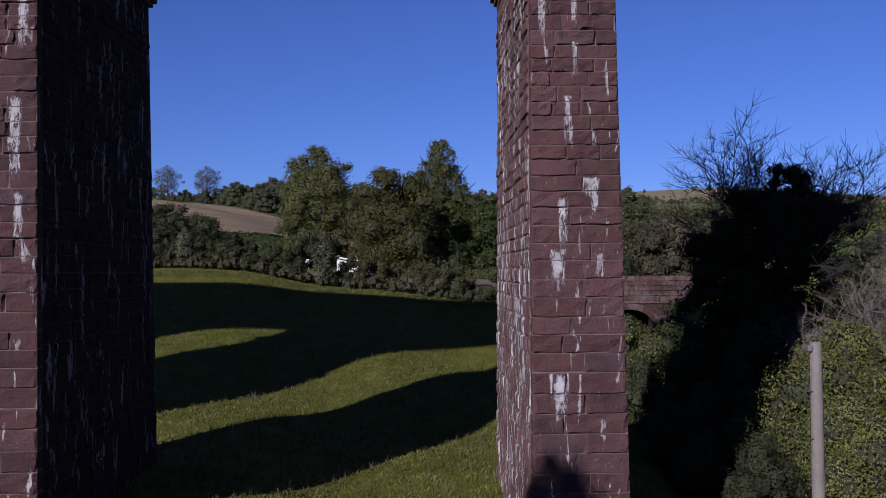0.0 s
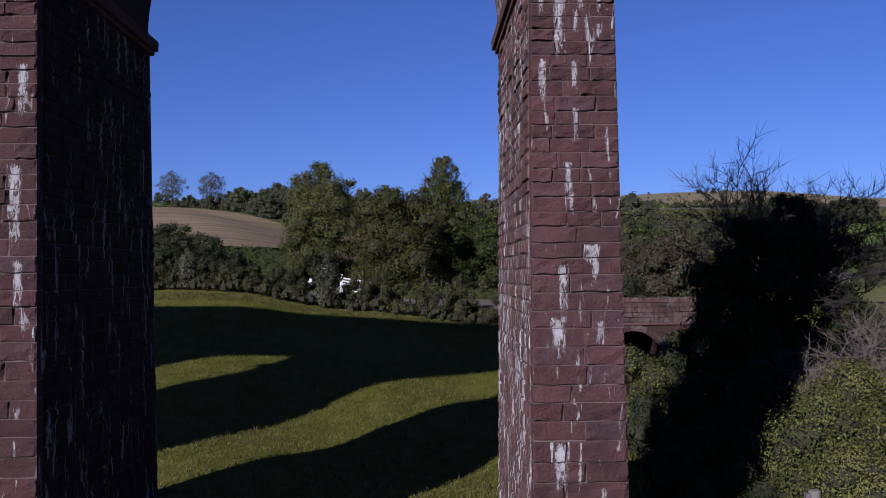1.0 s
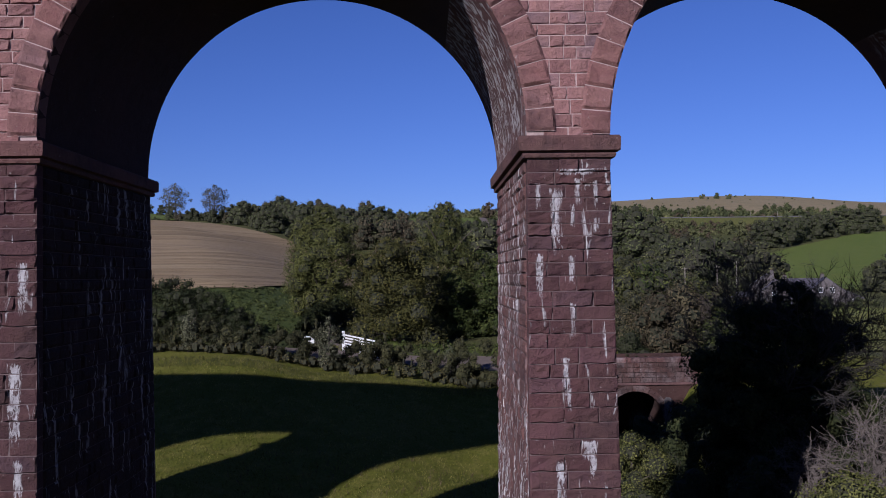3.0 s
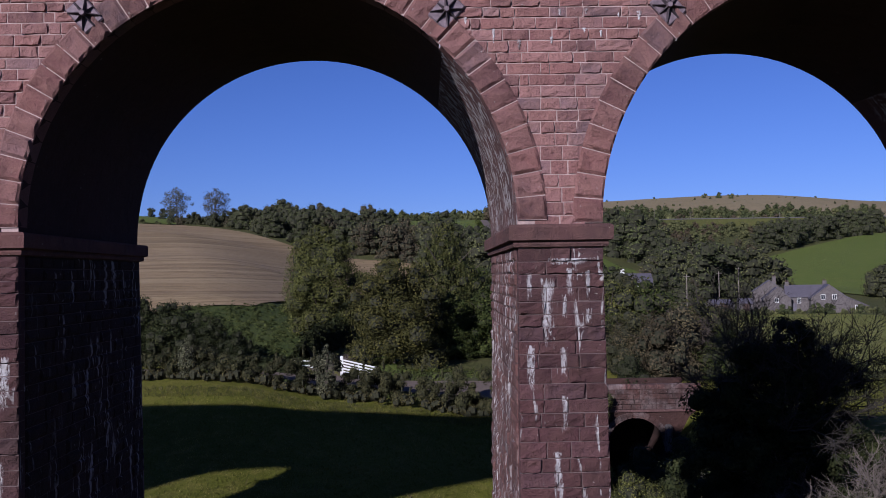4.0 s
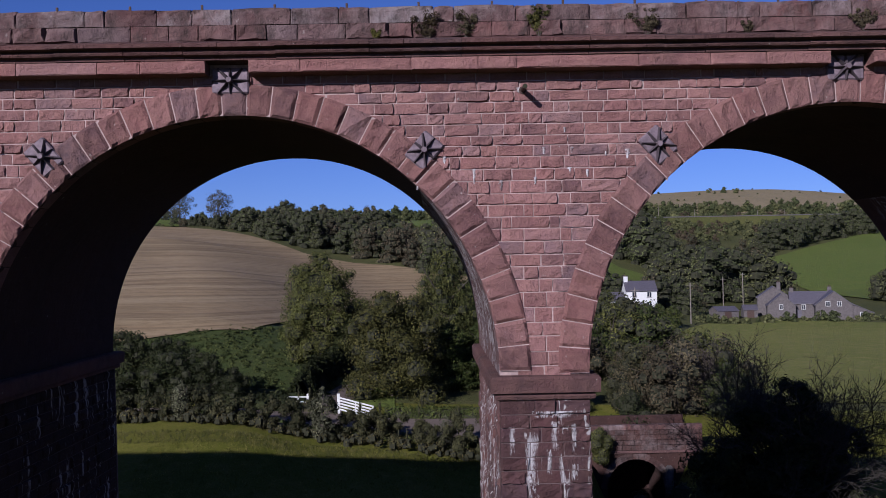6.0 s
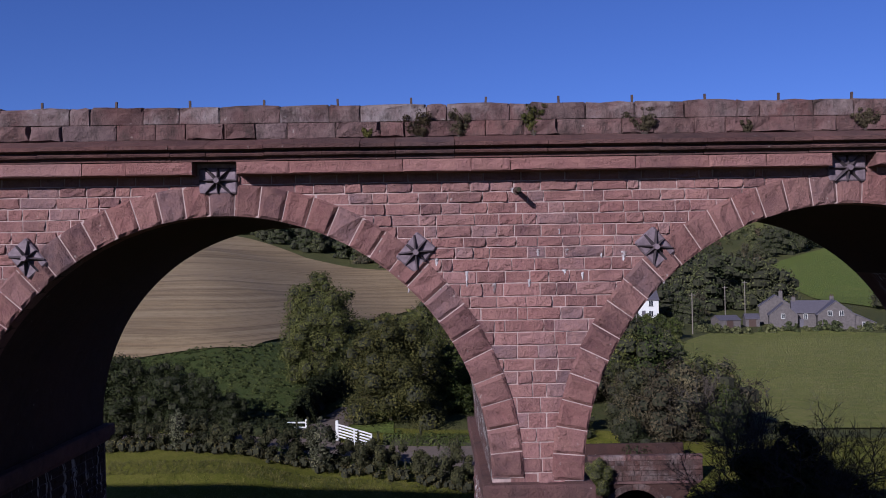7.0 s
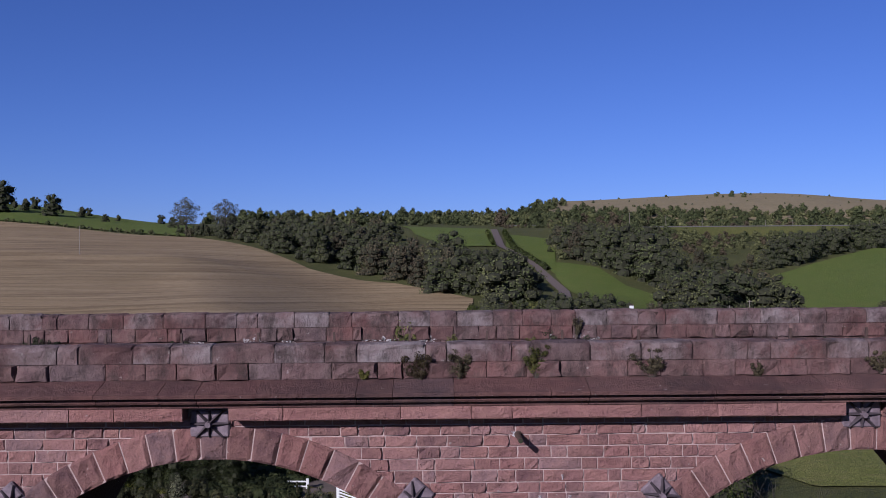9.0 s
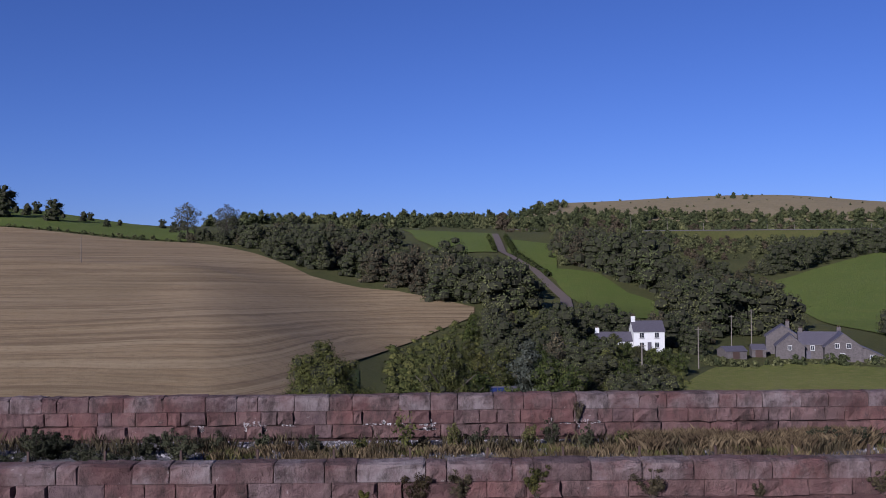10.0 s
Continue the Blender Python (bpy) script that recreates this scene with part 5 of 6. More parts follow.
for x, y, s in ((8.8, 32.5, 0.7), (10.4, 30.0, 0.7), (12.0, 33.0, 0.8), (9.8, 36.5, 0.7), (9.6, 40.5, 0.8), (12.4, 41.5, 1.1), (14.8, 40.0, 1.2), (11.0, 36.0, 0.7), (13.2, 37.5, 0.9), (8.6, 46.5, 0.6), (16.6, 49.5, 1.2), (13.6, 51.0, 0.9), (19.6, 47.5, 1.3), (13.4, 57.5, 1.0), (15.8, 57.0, 1.1), (14.6, 54.5, 0.9), (14.0, 71.5, 1.0), (16.4, 71.8, 1.1), (8.5, 24.2, 0.5), (9.6, 26.8, 0.6), (22.0, 45.0, 1.2), (8.6, 28.4, 0.6), (9.3, 30.2, 0.6), (10.4, 28.0, 0.65)):
    plant(S_DARK, x, y, "bramble", "dark tangled bramble thicket by the river", "bush", s=s, turn=x * 3, sink=0.3)
bare_tree(19.3, 40.5, 8.5, 8, 6, M_TWIG, "dead_tree", "pale leafless dead tree", 1.2, 0.12, 3, 0.3)
bare_tree(15.2, 46.2, 5.0, 12, 7, M_TWIG, "leafless_shrub", "pale leafless riverside shrub", 1.0, 0.045, 3, 0.2)
bare_tree(17.5, 38.0, 6.0, 15, 6, M_TWIG, "leafless_shrub", "pale leafless riverside shrub", 1.2, 0.07, 3, 0.2)
bare_tree(22.5, 76.5, 6.5, 18, 5, M_BARK, "thin_tree", "thin leafless tree beyond the bridge", 0.8, 0.08, 3, 0.3)
for i, (x, y, k, q) in enumerate(((19.0, 74.5, 3, 1.05), (21.2, 76.0, 3, 1.2), (23.6, 78.5, 0, 1.3), (26.0, 80.0, 3, 1.2), (17.6, 77.5, 2, 1.0), (24.4, 74.5, 1, 0.9))):
    plant(S_BANK[k], x, y, "riverside_tree", "small leafy tree on the river bank beyond the bridge", s=q, turn=i * 1.9, sink=0.3, group="riverside bushes")

S_NEAR = tree_kind(61, 5.0, 6.4, L_HAZEL, 24000, 0.085, 0.0, 34, core=0.5)
for x, y, s in ((13.6, 30.8, 0.86), (17.5, 31.5, 1.0), (16.0, 34.5, 1.0), (13.4, 28.0, 0.66), (21.5, 33, 1.1)):
    plant(S_NEAR, x, y, "hazel_bush", "broad leafy green hazel bush beside the pole", "bush", s=s, turn=x, sink=0.4)
S_SMALL = tree_kind(62, 4.6, 3.6, L_HAZEL, 12000, 0.07, 0.0, 20, core=0.7)
plant(S_SMALL, 10.2, 45.2, "alder_bush", "upright green alder bush below the bridge", "bush", s=1.0)
plant(S_SMALL, 11.6, 47.2, "alder_bush", "upright green alder bush below the bridge", "bush", s=0.8, turn=1.5)
plant(S_SMALL, 12.5, 64.8, "ivy_bush", "bright ivy bush on the bridge end", "bush", s=0.55, turn=2.5, sink=gz(12.5, 64.8) - 4.7)


# wooden pole with its fittings
def utility_pole(x, y, top):
    z = gz(x, y) - 0.6
    ob = empty("utility_pole", "weathered grey wooden pole with step bolts", "pole", (x, y, z))
    h = top - z
    part("shaft", tube(bmesh.new(), (0, 0, 0), (0, 0, h), 0.075, 0.055, 16), M_WOODPOLE, ob)
    part("cap", tube(bmesh.new(), (0, 0, h), (0, 0, h + 0.012), 0.058, 0.045, 16), M_WOODPOLE, ob)
    part("bracket", boxed(-0.095, -0.05, -0.05, 0.02, h - 0.075, h - 0.012, bevel=0.008), M_IRON, ob, "small grey metal bracket")
    for k, zz in enumerate((h - 0.45, h - 0.68, h - 0.9)):
        e = -1 if k % 2 == 0 else 1
        part("step_bolt", tube(bmesh.new(), (e * 0.05, -0.03, zz), (e * 0.12, -0.03, zz), 0.007, 0.007, 6), M_RUST, ob)


utility_pole(3.82, 9.5, 6.83)


# ---- gates, bridge, buildings ----
def white_gate(name, a, b, za, zb, h, label, rails=4):
    """A painted gate of rails and stiles between two plan points at the ground heights za and zb."""
    a, b = Vector((a[0], a[1], za)), Vector((b[0], b[1], zb))
    ob = empty(name, label, "gate", a)
    d = b - a
    for i, w in ((0, 0.11), (1, 0.06), (0.5, 0.05)):
        p = d * i
        hh = h * (1.2 if i == 0 else 1.0)
        bm = boxed(p.x - w, p.x + w, p.y - w, p.y + w, p.z - 0.1, p.z + hh, bevel=0.015)
        part("post" if i == 0 else "stile", bm, M_WHITE, ob)
    for k in range(rails):
        z = h * (0.2 + 0.75 * k / (rails - 1))
        bm = bmesh.new()
        tube(bm, Vector((0, 0, z)), d + Vector((0, 0, z)), 0.062, 0.062, 4)
        part("rail", bm, M_WHITE, ob)
    return ob


white_gate("field_gate", (-6.05, 70.8), (-3.35, 68.9), 7.55, 7.1, 1.15, "open white-painted five-bar gate beside the drive", 5)
white_gate("field_gate", (-8.72, 73.6), (-10.3, 73.7), 7.4, 7.4, 1.0, "short white-painted gate panel by the drive", 3)


ROCKB = [stone_mesh(140 + s, 0.15, M_BRIDGE) for s in range(6)]


def bridge(y=65.5):
    """A small sandstone road bridge over the river, with a string course, parapets and a round arch."""
    ob = empty("road_bridge", "small weathered red sandstone road bridge over the river", "bridge", (15.1, y, 0))
    w, R, cz, d = 3.2, 2.0, 2.67, 5.2
    pts = [(-w, -0.5), (-R, -0.5)] + [(-R * math.cos(a), cz + R * math.sin(a)) for a in np.linspace(0, math.pi, 21)] + [(R, -0.5), (w + 1.5, -0.5)]
    v, f = [], []
    for x, z in pts:
        v += [(x, 0, z), (x, 0, 6.0), (x, d, z), (x, d, 6.0)]
    for i in range(len(pts) - 1):
        p, q = 4 * i, 4 * i + 4
        if pts[i + 1][0] - pts[i][0] > 1e-6:
            f += [(p, q, q + 1, p + 1), (q + 2, p + 2, p + 3, q + 3), (p + 1, q + 1, q + 3, p + 3)]
        f.append((q, p, p + 2, q + 2))
    # wall and soffit share the shade-darkened stone of the viaduct's vaults
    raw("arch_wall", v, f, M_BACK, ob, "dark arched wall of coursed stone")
    rnd = random.Random(31)
    n = 17
    for i in range(n):
        t0, t1 = -math.pi / 2 + math.pi * i / n, -math.pi / 2 + math.pi * (i + 1) / n
        q = [(R * math.sin(t0 + 0.006), R * math.cos(t0 + 0.006)), (R * math.sin(t1 - 0.006), R * math.cos(t1 - 0.006)),
             ((R + 0.45) * math.sin(t1 - 0.006), (R + 0.45) * math.cos(t1 - 0.006)), ((R + 0.45) * math.sin(t0 + 0.006), (R + 0.45) * math.cos(t0 + 0.006))]
        o = -0.05 + rnd.uniform(-0.012, 0.012)
        vv = [(x, o, cz + z) for x, z in q] + [(x, 0.2, cz + z) for x, z in q]
        raw("voussoir", vv, [(0, 1, 2, 3), (4, 7, 6, 5), (0, 4, 5, 1), (1, 5, 6, 2), (2, 6, 7, 3), (3, 7, 4, 0)], M_BRIDGE, ob)
    part("string_course", boxed(-w - 0.1, w + 1.5, -0.14, 0.2, 5.08, 5.26, bevel=0.03), M_TRIM, ob)
    for za, zb in ((5.26, 5.62), (5.62, 5.98), (5.98, 6.34), (6.34, 6.68)):
        for a, b in split(-w, w + 1.5, 0.62, rnd):
            share("stone", rnd.choice(ROCKB), Matrix.LocRotScale(((a + b) / 2, -0.02, (za + zb) / 2), None, (b - a - 0.02, 0.22, zb - za - 0.02)), ob)
    part("parapet_core", boxed(-w, w + 1.5, 0.0, 0.4, 5.2, 6.7), M_BACK, ob)
    for a, b in split(-w - 0.05, w + 1.5, 0.8, rnd):
        share("coping_stone", rnd.choice(COPING), Matrix.LocRotScale(((a + b) / 2, -0.08, 6.7), None, (b - a - 0.015, 0.56, 0.34)), ob)
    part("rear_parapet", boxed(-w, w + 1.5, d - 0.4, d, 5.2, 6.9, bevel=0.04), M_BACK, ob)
    # added panel, no real wall: closes the arch so its opening stays dark
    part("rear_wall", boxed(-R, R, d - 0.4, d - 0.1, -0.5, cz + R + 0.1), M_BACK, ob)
    # pale splayed cutwater stone at the arch's foot
    part("wing_stone", boxed(R + 0.05, R + 0.55, -0.5, 0.1, 2.2, 4.2, bevel=0.12), M_GREYSTONE, ob, "pale splayed stone at the arch foot")
    return ob


bridge()


def river():
    ys = np.linspace(-60, 72, 90)
    v, f = [], []
    for i, y in enumerate(ys):
        c = 9.2 + 0.146 * (y - 24)
        v += [(c - 2.2, y, 0.6 + 0.012 * y), (c + 2.2, y, 0.6 + 0.012 * y)]
        if i:
            k = 2 * i
            f.append((k - 2, k - 1, k + 1, k))
    tagged(raw("water", v, f, M_WATER, None, "dark shaded river water"), category="water", kind="structure")


river()


def gable_roof(x0, x1, y0, y1, z, rise, over=0.3, along="x"):
    """A pitched roof with eaves thickness."""
    bm = bmesh.new()
    t = 0.14
    if along == "x":
        ym = (y0 + y1) / 2
        sec = [(y0 - over, z - over * rise / ((y1 - y0) / 2)), (ym, z + rise), (y1 + over, z - over * rise / ((y1 - y0) / 2))]
        ring = sec + [(a, b - t) for a, b in sec[::-1]]
        A = [bm.verts.new((x0 - over * 0.5, a, b)) for a, b in ring]
        C = [bm.verts.new((x1 + over * 0.5, a, b)) for a, b in ring]
    else:
        xm = (x0 + x1) / 2
        sec = [(x0 - over, z - over * rise / ((x1 - x0) / 2)), (xm, z + rise), (x1 + over, z - over * rise / ((x1 - x0) / 2))]
        ring = sec + [(a, b - t) for a, b in sec[::-1]]
        A = [bm.verts.new((a, y0 - over * 0.5, b)) for a, b in ring]
        C = [bm.verts.new((a, y1 + over * 0.5, b)) for a, b in ring]
    for i in range(6):
        j = (i + 1) % 6
        bm.faces.new((A[i], A[j], C[j], C[i]))
    bm.faces.new(A[::-1])
    bm.faces.new(C)
    bmesh.ops.recalc_face_normals(bm, faces=bm.faces)
    return bm


def house_walls(x0, x1, y0, y1, h, rise, along="x"):
    bm = bmesh.new()
    if along == "x":
        ym = (y0 + y1) / 2
        ring = [(y0, -1.5), (y0, h), (ym, h + rise - 0.1), (y1, h), (y1, -1.5)]
        A, C = [bm.verts.new((x0, a, b)) for a, b in ring], [bm.verts.new((x1, a, b)) for a, b in ring]
    else:
        xm = (x0 + x1) / 2
        ring = [(x0, -1.5), (x0, h), (xm, h + rise - 0.1), (x1, h), (x1, -1.5)]
        A, C = [bm.verts.new((a, y0, b)) for a, b in ring], [bm.verts.new((a, y1, b)) for a, b in ring]
    for i in range(5):
        j = (i + 1) % 5
        bm.faces.new((A[i], A[j], C[j], C[i]))
    bm.faces.new(A[::-1])
    bm.faces.new(C)
    bmesh.ops.recalc_face_normals(bm, faces=bm.faces)
    return bm


def window_on(ob, x, y, z, w=0.9, h=1.2, face="y", trim=None):
    """A window with frame, pane and sill on a wall that faces -y, or -x."""
    def bx(a, b, c, d, e, g):
        return boxed(x + a, x + b, y + c, y + d, z + e, z + g) if face == "y" else boxed(x + c, x + d, y + a, y + b, z + e, z + g)
    fr = part("window", bx(-w / 2 - 0.09, w / 2 + 0.09, -0.05, 0.02, -0.09, h + 0.09), trim or M_WHITE, ob)
    part("pane", bx(-w / 2, w / 2, -0.065, 0.0, 0.0, h), M_GLASS, fr)
    part("glazing_bar", bx(-0.03, 0.03, -0.08, -0.05, 0.0, h), M_WHITE, fr)
    part("sill", bx(-w / 2 - 0.12, w / 2 + 0.12, -0.14, 0.0, -0.17, -0.08), trim or M_GREYSTONE, fr)


def chimney(ob, x, y, z, h, mat):
    c = part("chimney", boxed(x - 0.45, x + 0.45, y - 0.4, y + 0.4, z - 1.2, z + h, bevel=0.04), mat, ob)
    for d in (-0.2, 0.2):
        part("chimney_pot", tube(bmesh.new(), (x + d, y, z + h), (x + d, y, z + h + 0.4), 0.13, 0.11, 8), M_RUST, c)


def cottage():
    x, y = ray(0.2285, 205)
    ob = empty("cottage", "white-rendered two-storey cottage with a slate roof", "house", (x, y, gz(x, y)))
    ob.rotation_euler = (0, 0, radians(-3))
    part("wall", house_walls(-3.4, 3.4, 0, 6.5, 4.6, 2.0), M_RENDER, ob)
    part("roof", gable_roof(-3.4, 3.4, 0, 6.5, 4.6, 2.0), M_SLATE, ob)
    part("wing_wall", house_walls(-11.5, -3.4, 1.2, 6.2, 2.4, 1.7), M_RENDER, ob)
    part("wing_roof", gable_roof(-11.5, -3.4, 1.2, 6.2, 2.4, 1.7), M_SLATE, ob)
    chimney(ob, -3.0, 3.2, 6.6, 1.0, M_RENDER)
    chimney(ob, -11.0, 3.7, 4.1, 0.9, M_RENDER)
    for wx, wz in ((-1.6, 0.8), (1.7, 0.8), (-1.6, 3.0), (1.7, 3.0)):
        window_on(ob, wx, 0, wz, 0.9, 1.1)
    window_on(ob, -6.0, 1.2, 0.8, 0.9, 0.9)
    part("door", boxed(-0.35, 0.5, -0.06, 0.02, 0.0, 2.0), M_SLATE, ob)


cottage()


def farmhouse():
    x, y = ray(0.412, 210)
    ob = empty("farmhouse", "long grey stone farmhouse with slate roofs and gables", "house", (x, y, gz(x, y) - 0.2))
    ob.rotation_euler = (0, 0, radians(-18))
    part("wall", house_walls(-3.5, 5.0, 2.5, 8.5, 3.9, 2.5), M_GREYSTONE, ob)
    part("roof", gable_roof(-3.5, 5.0, 2.5, 8.5, 3.9, 2.5), M_SLATE, ob)
    part("gable_wall", house_walls(1.6, 9.4, -2.0, 8.0, 3.6, 3.0, "y"), M_GREYSTONE, ob)
    part("gable_roof", gable_roof(1.6, 9.4, -2.0, 8.0, 3.6, 3.0, 0.3, "y"), M_SLATE, ob)
    part("west_gable_wall", house_walls(-8.6, -2.4, 0.6, 8.0, 3.4, 2.6, "y"), M_GREYSTONE, ob)
    part("west_gable_roof", gable_roof(-8.6, -2.4, 0.6, 8.0, 3.4, 2.6, 0.3, "y"), M_SLATE, ob)
    part("barn_wall", house_walls(-10.5, -3.0, 9.5, 16.0, 5.0, 2.6, "y"), M_GREYSTONE, ob)
    part("barn_roof", gable_roof(-10.5, -3.0, 9.5, 16.0, 5.0, 2.6, 0.3, "y"), M_SLATE, ob)
    for name, lift, mat, over in (("lean_to", -0.12, M_GREYSTONE, 0.0), ("lean_to_roof", 0.0, M_SLATE, 0.25)):
        bm = bmesh.new()
        base = -1.5 if mat is M_GREYSTONE else None
        a, b = (9.3, 3.75 + lift), (13.6 + over, 1.75 + lift - over * 0.46)
        low = [(b[0], base), (a[0], base)] if base else [(b[0], b[1] - 0.14), (a[0], a[1] - 0.14)]
        near, far = ([bm.verts.new((x, y, z)) for x, z in (a, b, *low)] for y in (-1.6 - over, 5.0 + over))
        for k in range(4):
            bm.faces.new((near[k], near[(k + 1) % 4], far[(k + 1) % 4], far[k]))
        bm.faces.new(near[::-1])
        bm.faces.new(far)
        bmesh.ops.recalc_face_normals(bm, faces=bm.faces)
        part(name, bm, mat, ob)
    chimney(ob, -5.5, 12.5, 7.4, 1.0, M_GREYSTONE)
    chimney(ob, 5.5, 7.6, 6.4, 0.9, M_GREYSTONE)
    chimney(ob, -3.0, 5.6, 6.2, 0.9, M_GREYSTONE)
    for wx, wz, wh in ((4.2, 3.2, 1.0), (6.6, 3.2, 1.0), (5.3, 0.6, 1.4)):
        window_on(ob, wx, -2.0, wz, 0.8, wh)
    window_on(ob, -0.6, 2.5, 2.2, 0.7, 1.1)
    window_on(ob, -5.6, 0.6, 2.4, 0.7, 1.0)
    part("door", boxed(-2.1, -1.0, 2.42, 2.52, 0.0, 2.1), M_SLATE, ob)
    window_on(ob, 11.4, -1.6, 0.6, 0.8, 1.1)


farmhouse()


def shed(u, d, w, l, h, rise, mat, roof, label, turn=0):
    x, y = ray(u, d)
    ob = empty("shed", label, "shed", (x, y, gz(x, y)))
    ob.rotation_euler = (0, 0, radians(turn))
    part("wall", house_walls(-w / 2, w / 2, 0, l, h, rise), mat, ob)
    part("roof", gable_roof(-w / 2, w / 2, 0, l, h, rise, 0.2), roof, ob)
    part("door", boxed(-0.8, 0.8, -0.06, 0.02, 0.0, h * 0.85), M_RUST, ob)


shed(0.324, 212, 5.2, 4.5, 2.0, 0.9, M_GREYSTONE, M_SLATE, "low dark outbuilding with a slate roof", 8)
shed(0.349, 216, 3.2, 4.0, 2.0, 1.0, M_GREYSTONE, M_SLATE, "small grey outbuilding with a slate roof", -10)


def solar_roof():
    x, y = ray(0.052, 118)
    ob = empty("bungalow", "low bungalow with solar panels on its roof", "house", (x, y, gz(x, y) - 0.5))
    part("wall", house_walls(-3.6, 3.6, 0, 6, 2.4, 1.6), M_RENDER, ob)
    part("roof", gable_roof(-3.6, 3.6, 0, 6, 2.4, 1.6), M_SLATE, ob)
    for i in range(5):
        for j in range(2):
            m = Matrix.Translation((-2.6 + 1.1 * i, 0.85 + 1.2 * j, 2.4 + (0.85 + 1.2 * j) * 1.6 / 3 + 0.10)) @ pose(0, 0, 0, math.degrees(math.atan2(1.6, 3)), 0, 0)
            bm = boxed(-0.5, 0.5, -0.6, 0.6, -0.03, 0.03)
            bmesh.ops.transform(bm, matrix=m, verts=bm.verts)
            part("solar_panel", bm, M_SOLAR, ob)


solar_roof()


def thin_pole(u, d, h, name="telegraph_pole", label="slim grey telegraph pole in the valley", arm=True, r=0.13):
    x, y = ray(u, d)
    ob = empty(name, label, "pole", (x, y, gz(x, y)), "poles in the valley")
    part("shaft", tube(bmesh.new(), (0, 0, -0.5), (0, 0, h), r, r * 0.75, 8), M_WOODPOLE, ob)
    if arm:
        part("crossarm", boxed(-0.7, 0.7, -0.06, 0.06, h - 0.5, h - 0.38), M_WOODPOLE, ob)


for u, d, h in ((0.2825, 190, 8.5), (0.319, 225, 9.0), (0.341, 232, 10.0), (0.2205, 150, 7.5)):
    thin_pole(u, d, h)
thin_pole(-0.394, 258, 8.0, "telegraph_pole", "lone slim pole standing in the stubble", False, 0.12)
for u in (0.21, 0.25, 0.29, 0.36, 0.39, 0.475, 0.49):
    thin_pole(u, 612, 12.5, "railway_mast", "slim pale mast along the distant railway", False, 0.2)


# ---- weeds and grass ----
def grass_patch(name, label, mat, place, n, h0, h1, w, seed, lean=0.35, blades=3):
    """Tufts of bent blades; place(rng, n) gives their x, y and z."""
    rng = np.random.default_rng(seed)
    x, y, z = place(rng, n)
    x, y, z = (np.repeat(q, blades) for q in (x, y, z))
    m = n * blades
    x, y = x + rng.uniform(-3 * w, 3 * w, m), y + rng.uniform(-3 * w, 3 * w, m)
    h, a = rng.uniform(h0, h1, m), rng.uniform(0, 6.28, m)
    c, d, l = np.cos(a), np.sin(a), rng.uniform(0, lean, m) * h
    v = np.stack([np.stack([x - d * w, y + c * w, z - 0.03], -1), np.stack([x + d * w, y - c * w, z - 0.03], -1),
                  np.stack([x + c * l * 0.5, y + d * l * 0.5, z + h * 0.65], -1), np.stack([x + c * l * 1.4, y + d * l * 1.4, z + h], -1)], 1).reshape(-1, 3)
    k = 4 * np.arange(m)[:, None]
    f = np.concatenate([k + [0, 1, 2], k + [1, 3, 2]])
    return tagged(raw(name, v, f, mat, None, label), category="grass", kind="stuff")


G_GRASS = leaf_mat("grass_blades", (0.115, 0.135, 0.018), (0.165, 0.18, 0.03), (0.29, 0.26, 0.08), 0.3)
G_STRAW = leaf_mat("dry_grass_blades", (0.10, 0.074, 0.04), (0.155, 0.115, 0.06), (0.24, 0.185, 0.105), 0.15)
G_RUSH = leaf_mat("weed_leaves", (0.06, 0.075, 0.025), (0.10, 0.115, 0.035), (0.17, 0.15, 0.055), 0.25)
G_GORSE = leaf_mat("gorse_leaves", (0.028, 0.034, 0.018), (0.046, 0.052, 0.027), (0.082, 0.084, 0.045), 0.15)


def on_ground(x0, x1, y0, y1):
    def place(rng, n):
        x, y = rng.uniform(x0, x1, n), y0 + (y1 - y0) * rng.random(n) ** 1.2
        return x, y, ground(x, y)
    return place


grass_patch("meadow_grass", "rough tussocky field grass behind the viaduct", G_GRASS, on_ground(-17, 13, 22, 63), 36000, 0.05, 0.15, 0.015, 1, 0.6)
grass_patch("seeding_grass", "dry seeding grass stalks in the field", G_STRAW, on_ground(-10, 10, 22, 50), 1500, 0.12, 0.32, 0.008, 2)
grass_patch("verge_grass", "tall verge grass along the hedge", G_RUSH, on_ground(-24, 10, 60.8, 63.0), 3000, 0.06, 0.22, 0.015, 3)
grass_patch("road_verge", "green road verge beside the gates", G_GRASS, on_ground(-24, 10, 70.8, 73), 2600, 0.1, 0.3, 0.03, 4)


def clumps(x0, x1, y0, y1, k, r):
    """Uneven clumps on the trackbed, thinning out from their middles."""
    def place(rng, n):
        cx, cy, cr = rng.uniform(x0, x1, k), rng.uniform(y0, y1, k), rng.uniform(0.4, 1.0, k) * r
        i = rng.integers(0, k, n)
        x, y = cx[i] + rng.normal(0, 1, n) * cr[i], cy[i] + rng.normal(0, 0.5, n) * cr[i]
        return x, np.clip(y, F + 0.6, B - 0.7), np.full(n, 22.41)
    return place


grass_patch("trackbed_grass", "tall dry tan grass growing on the trackbed", G_STRAW, clumps(6.6, 12.5, 25.4, 27.1, 40, 0.35), 6500, 0.08, 0.42, 0.0018, 5, 0.6)
grass_patch("trackbed_grass", "short dry grass in clumps on the trackbed", G_STRAW, clumps(-4.5, 7.5, 25.2, 26.3, 40, 0.3), 2400, 0.06, 0.26, 0.0018, 6, 0.45)
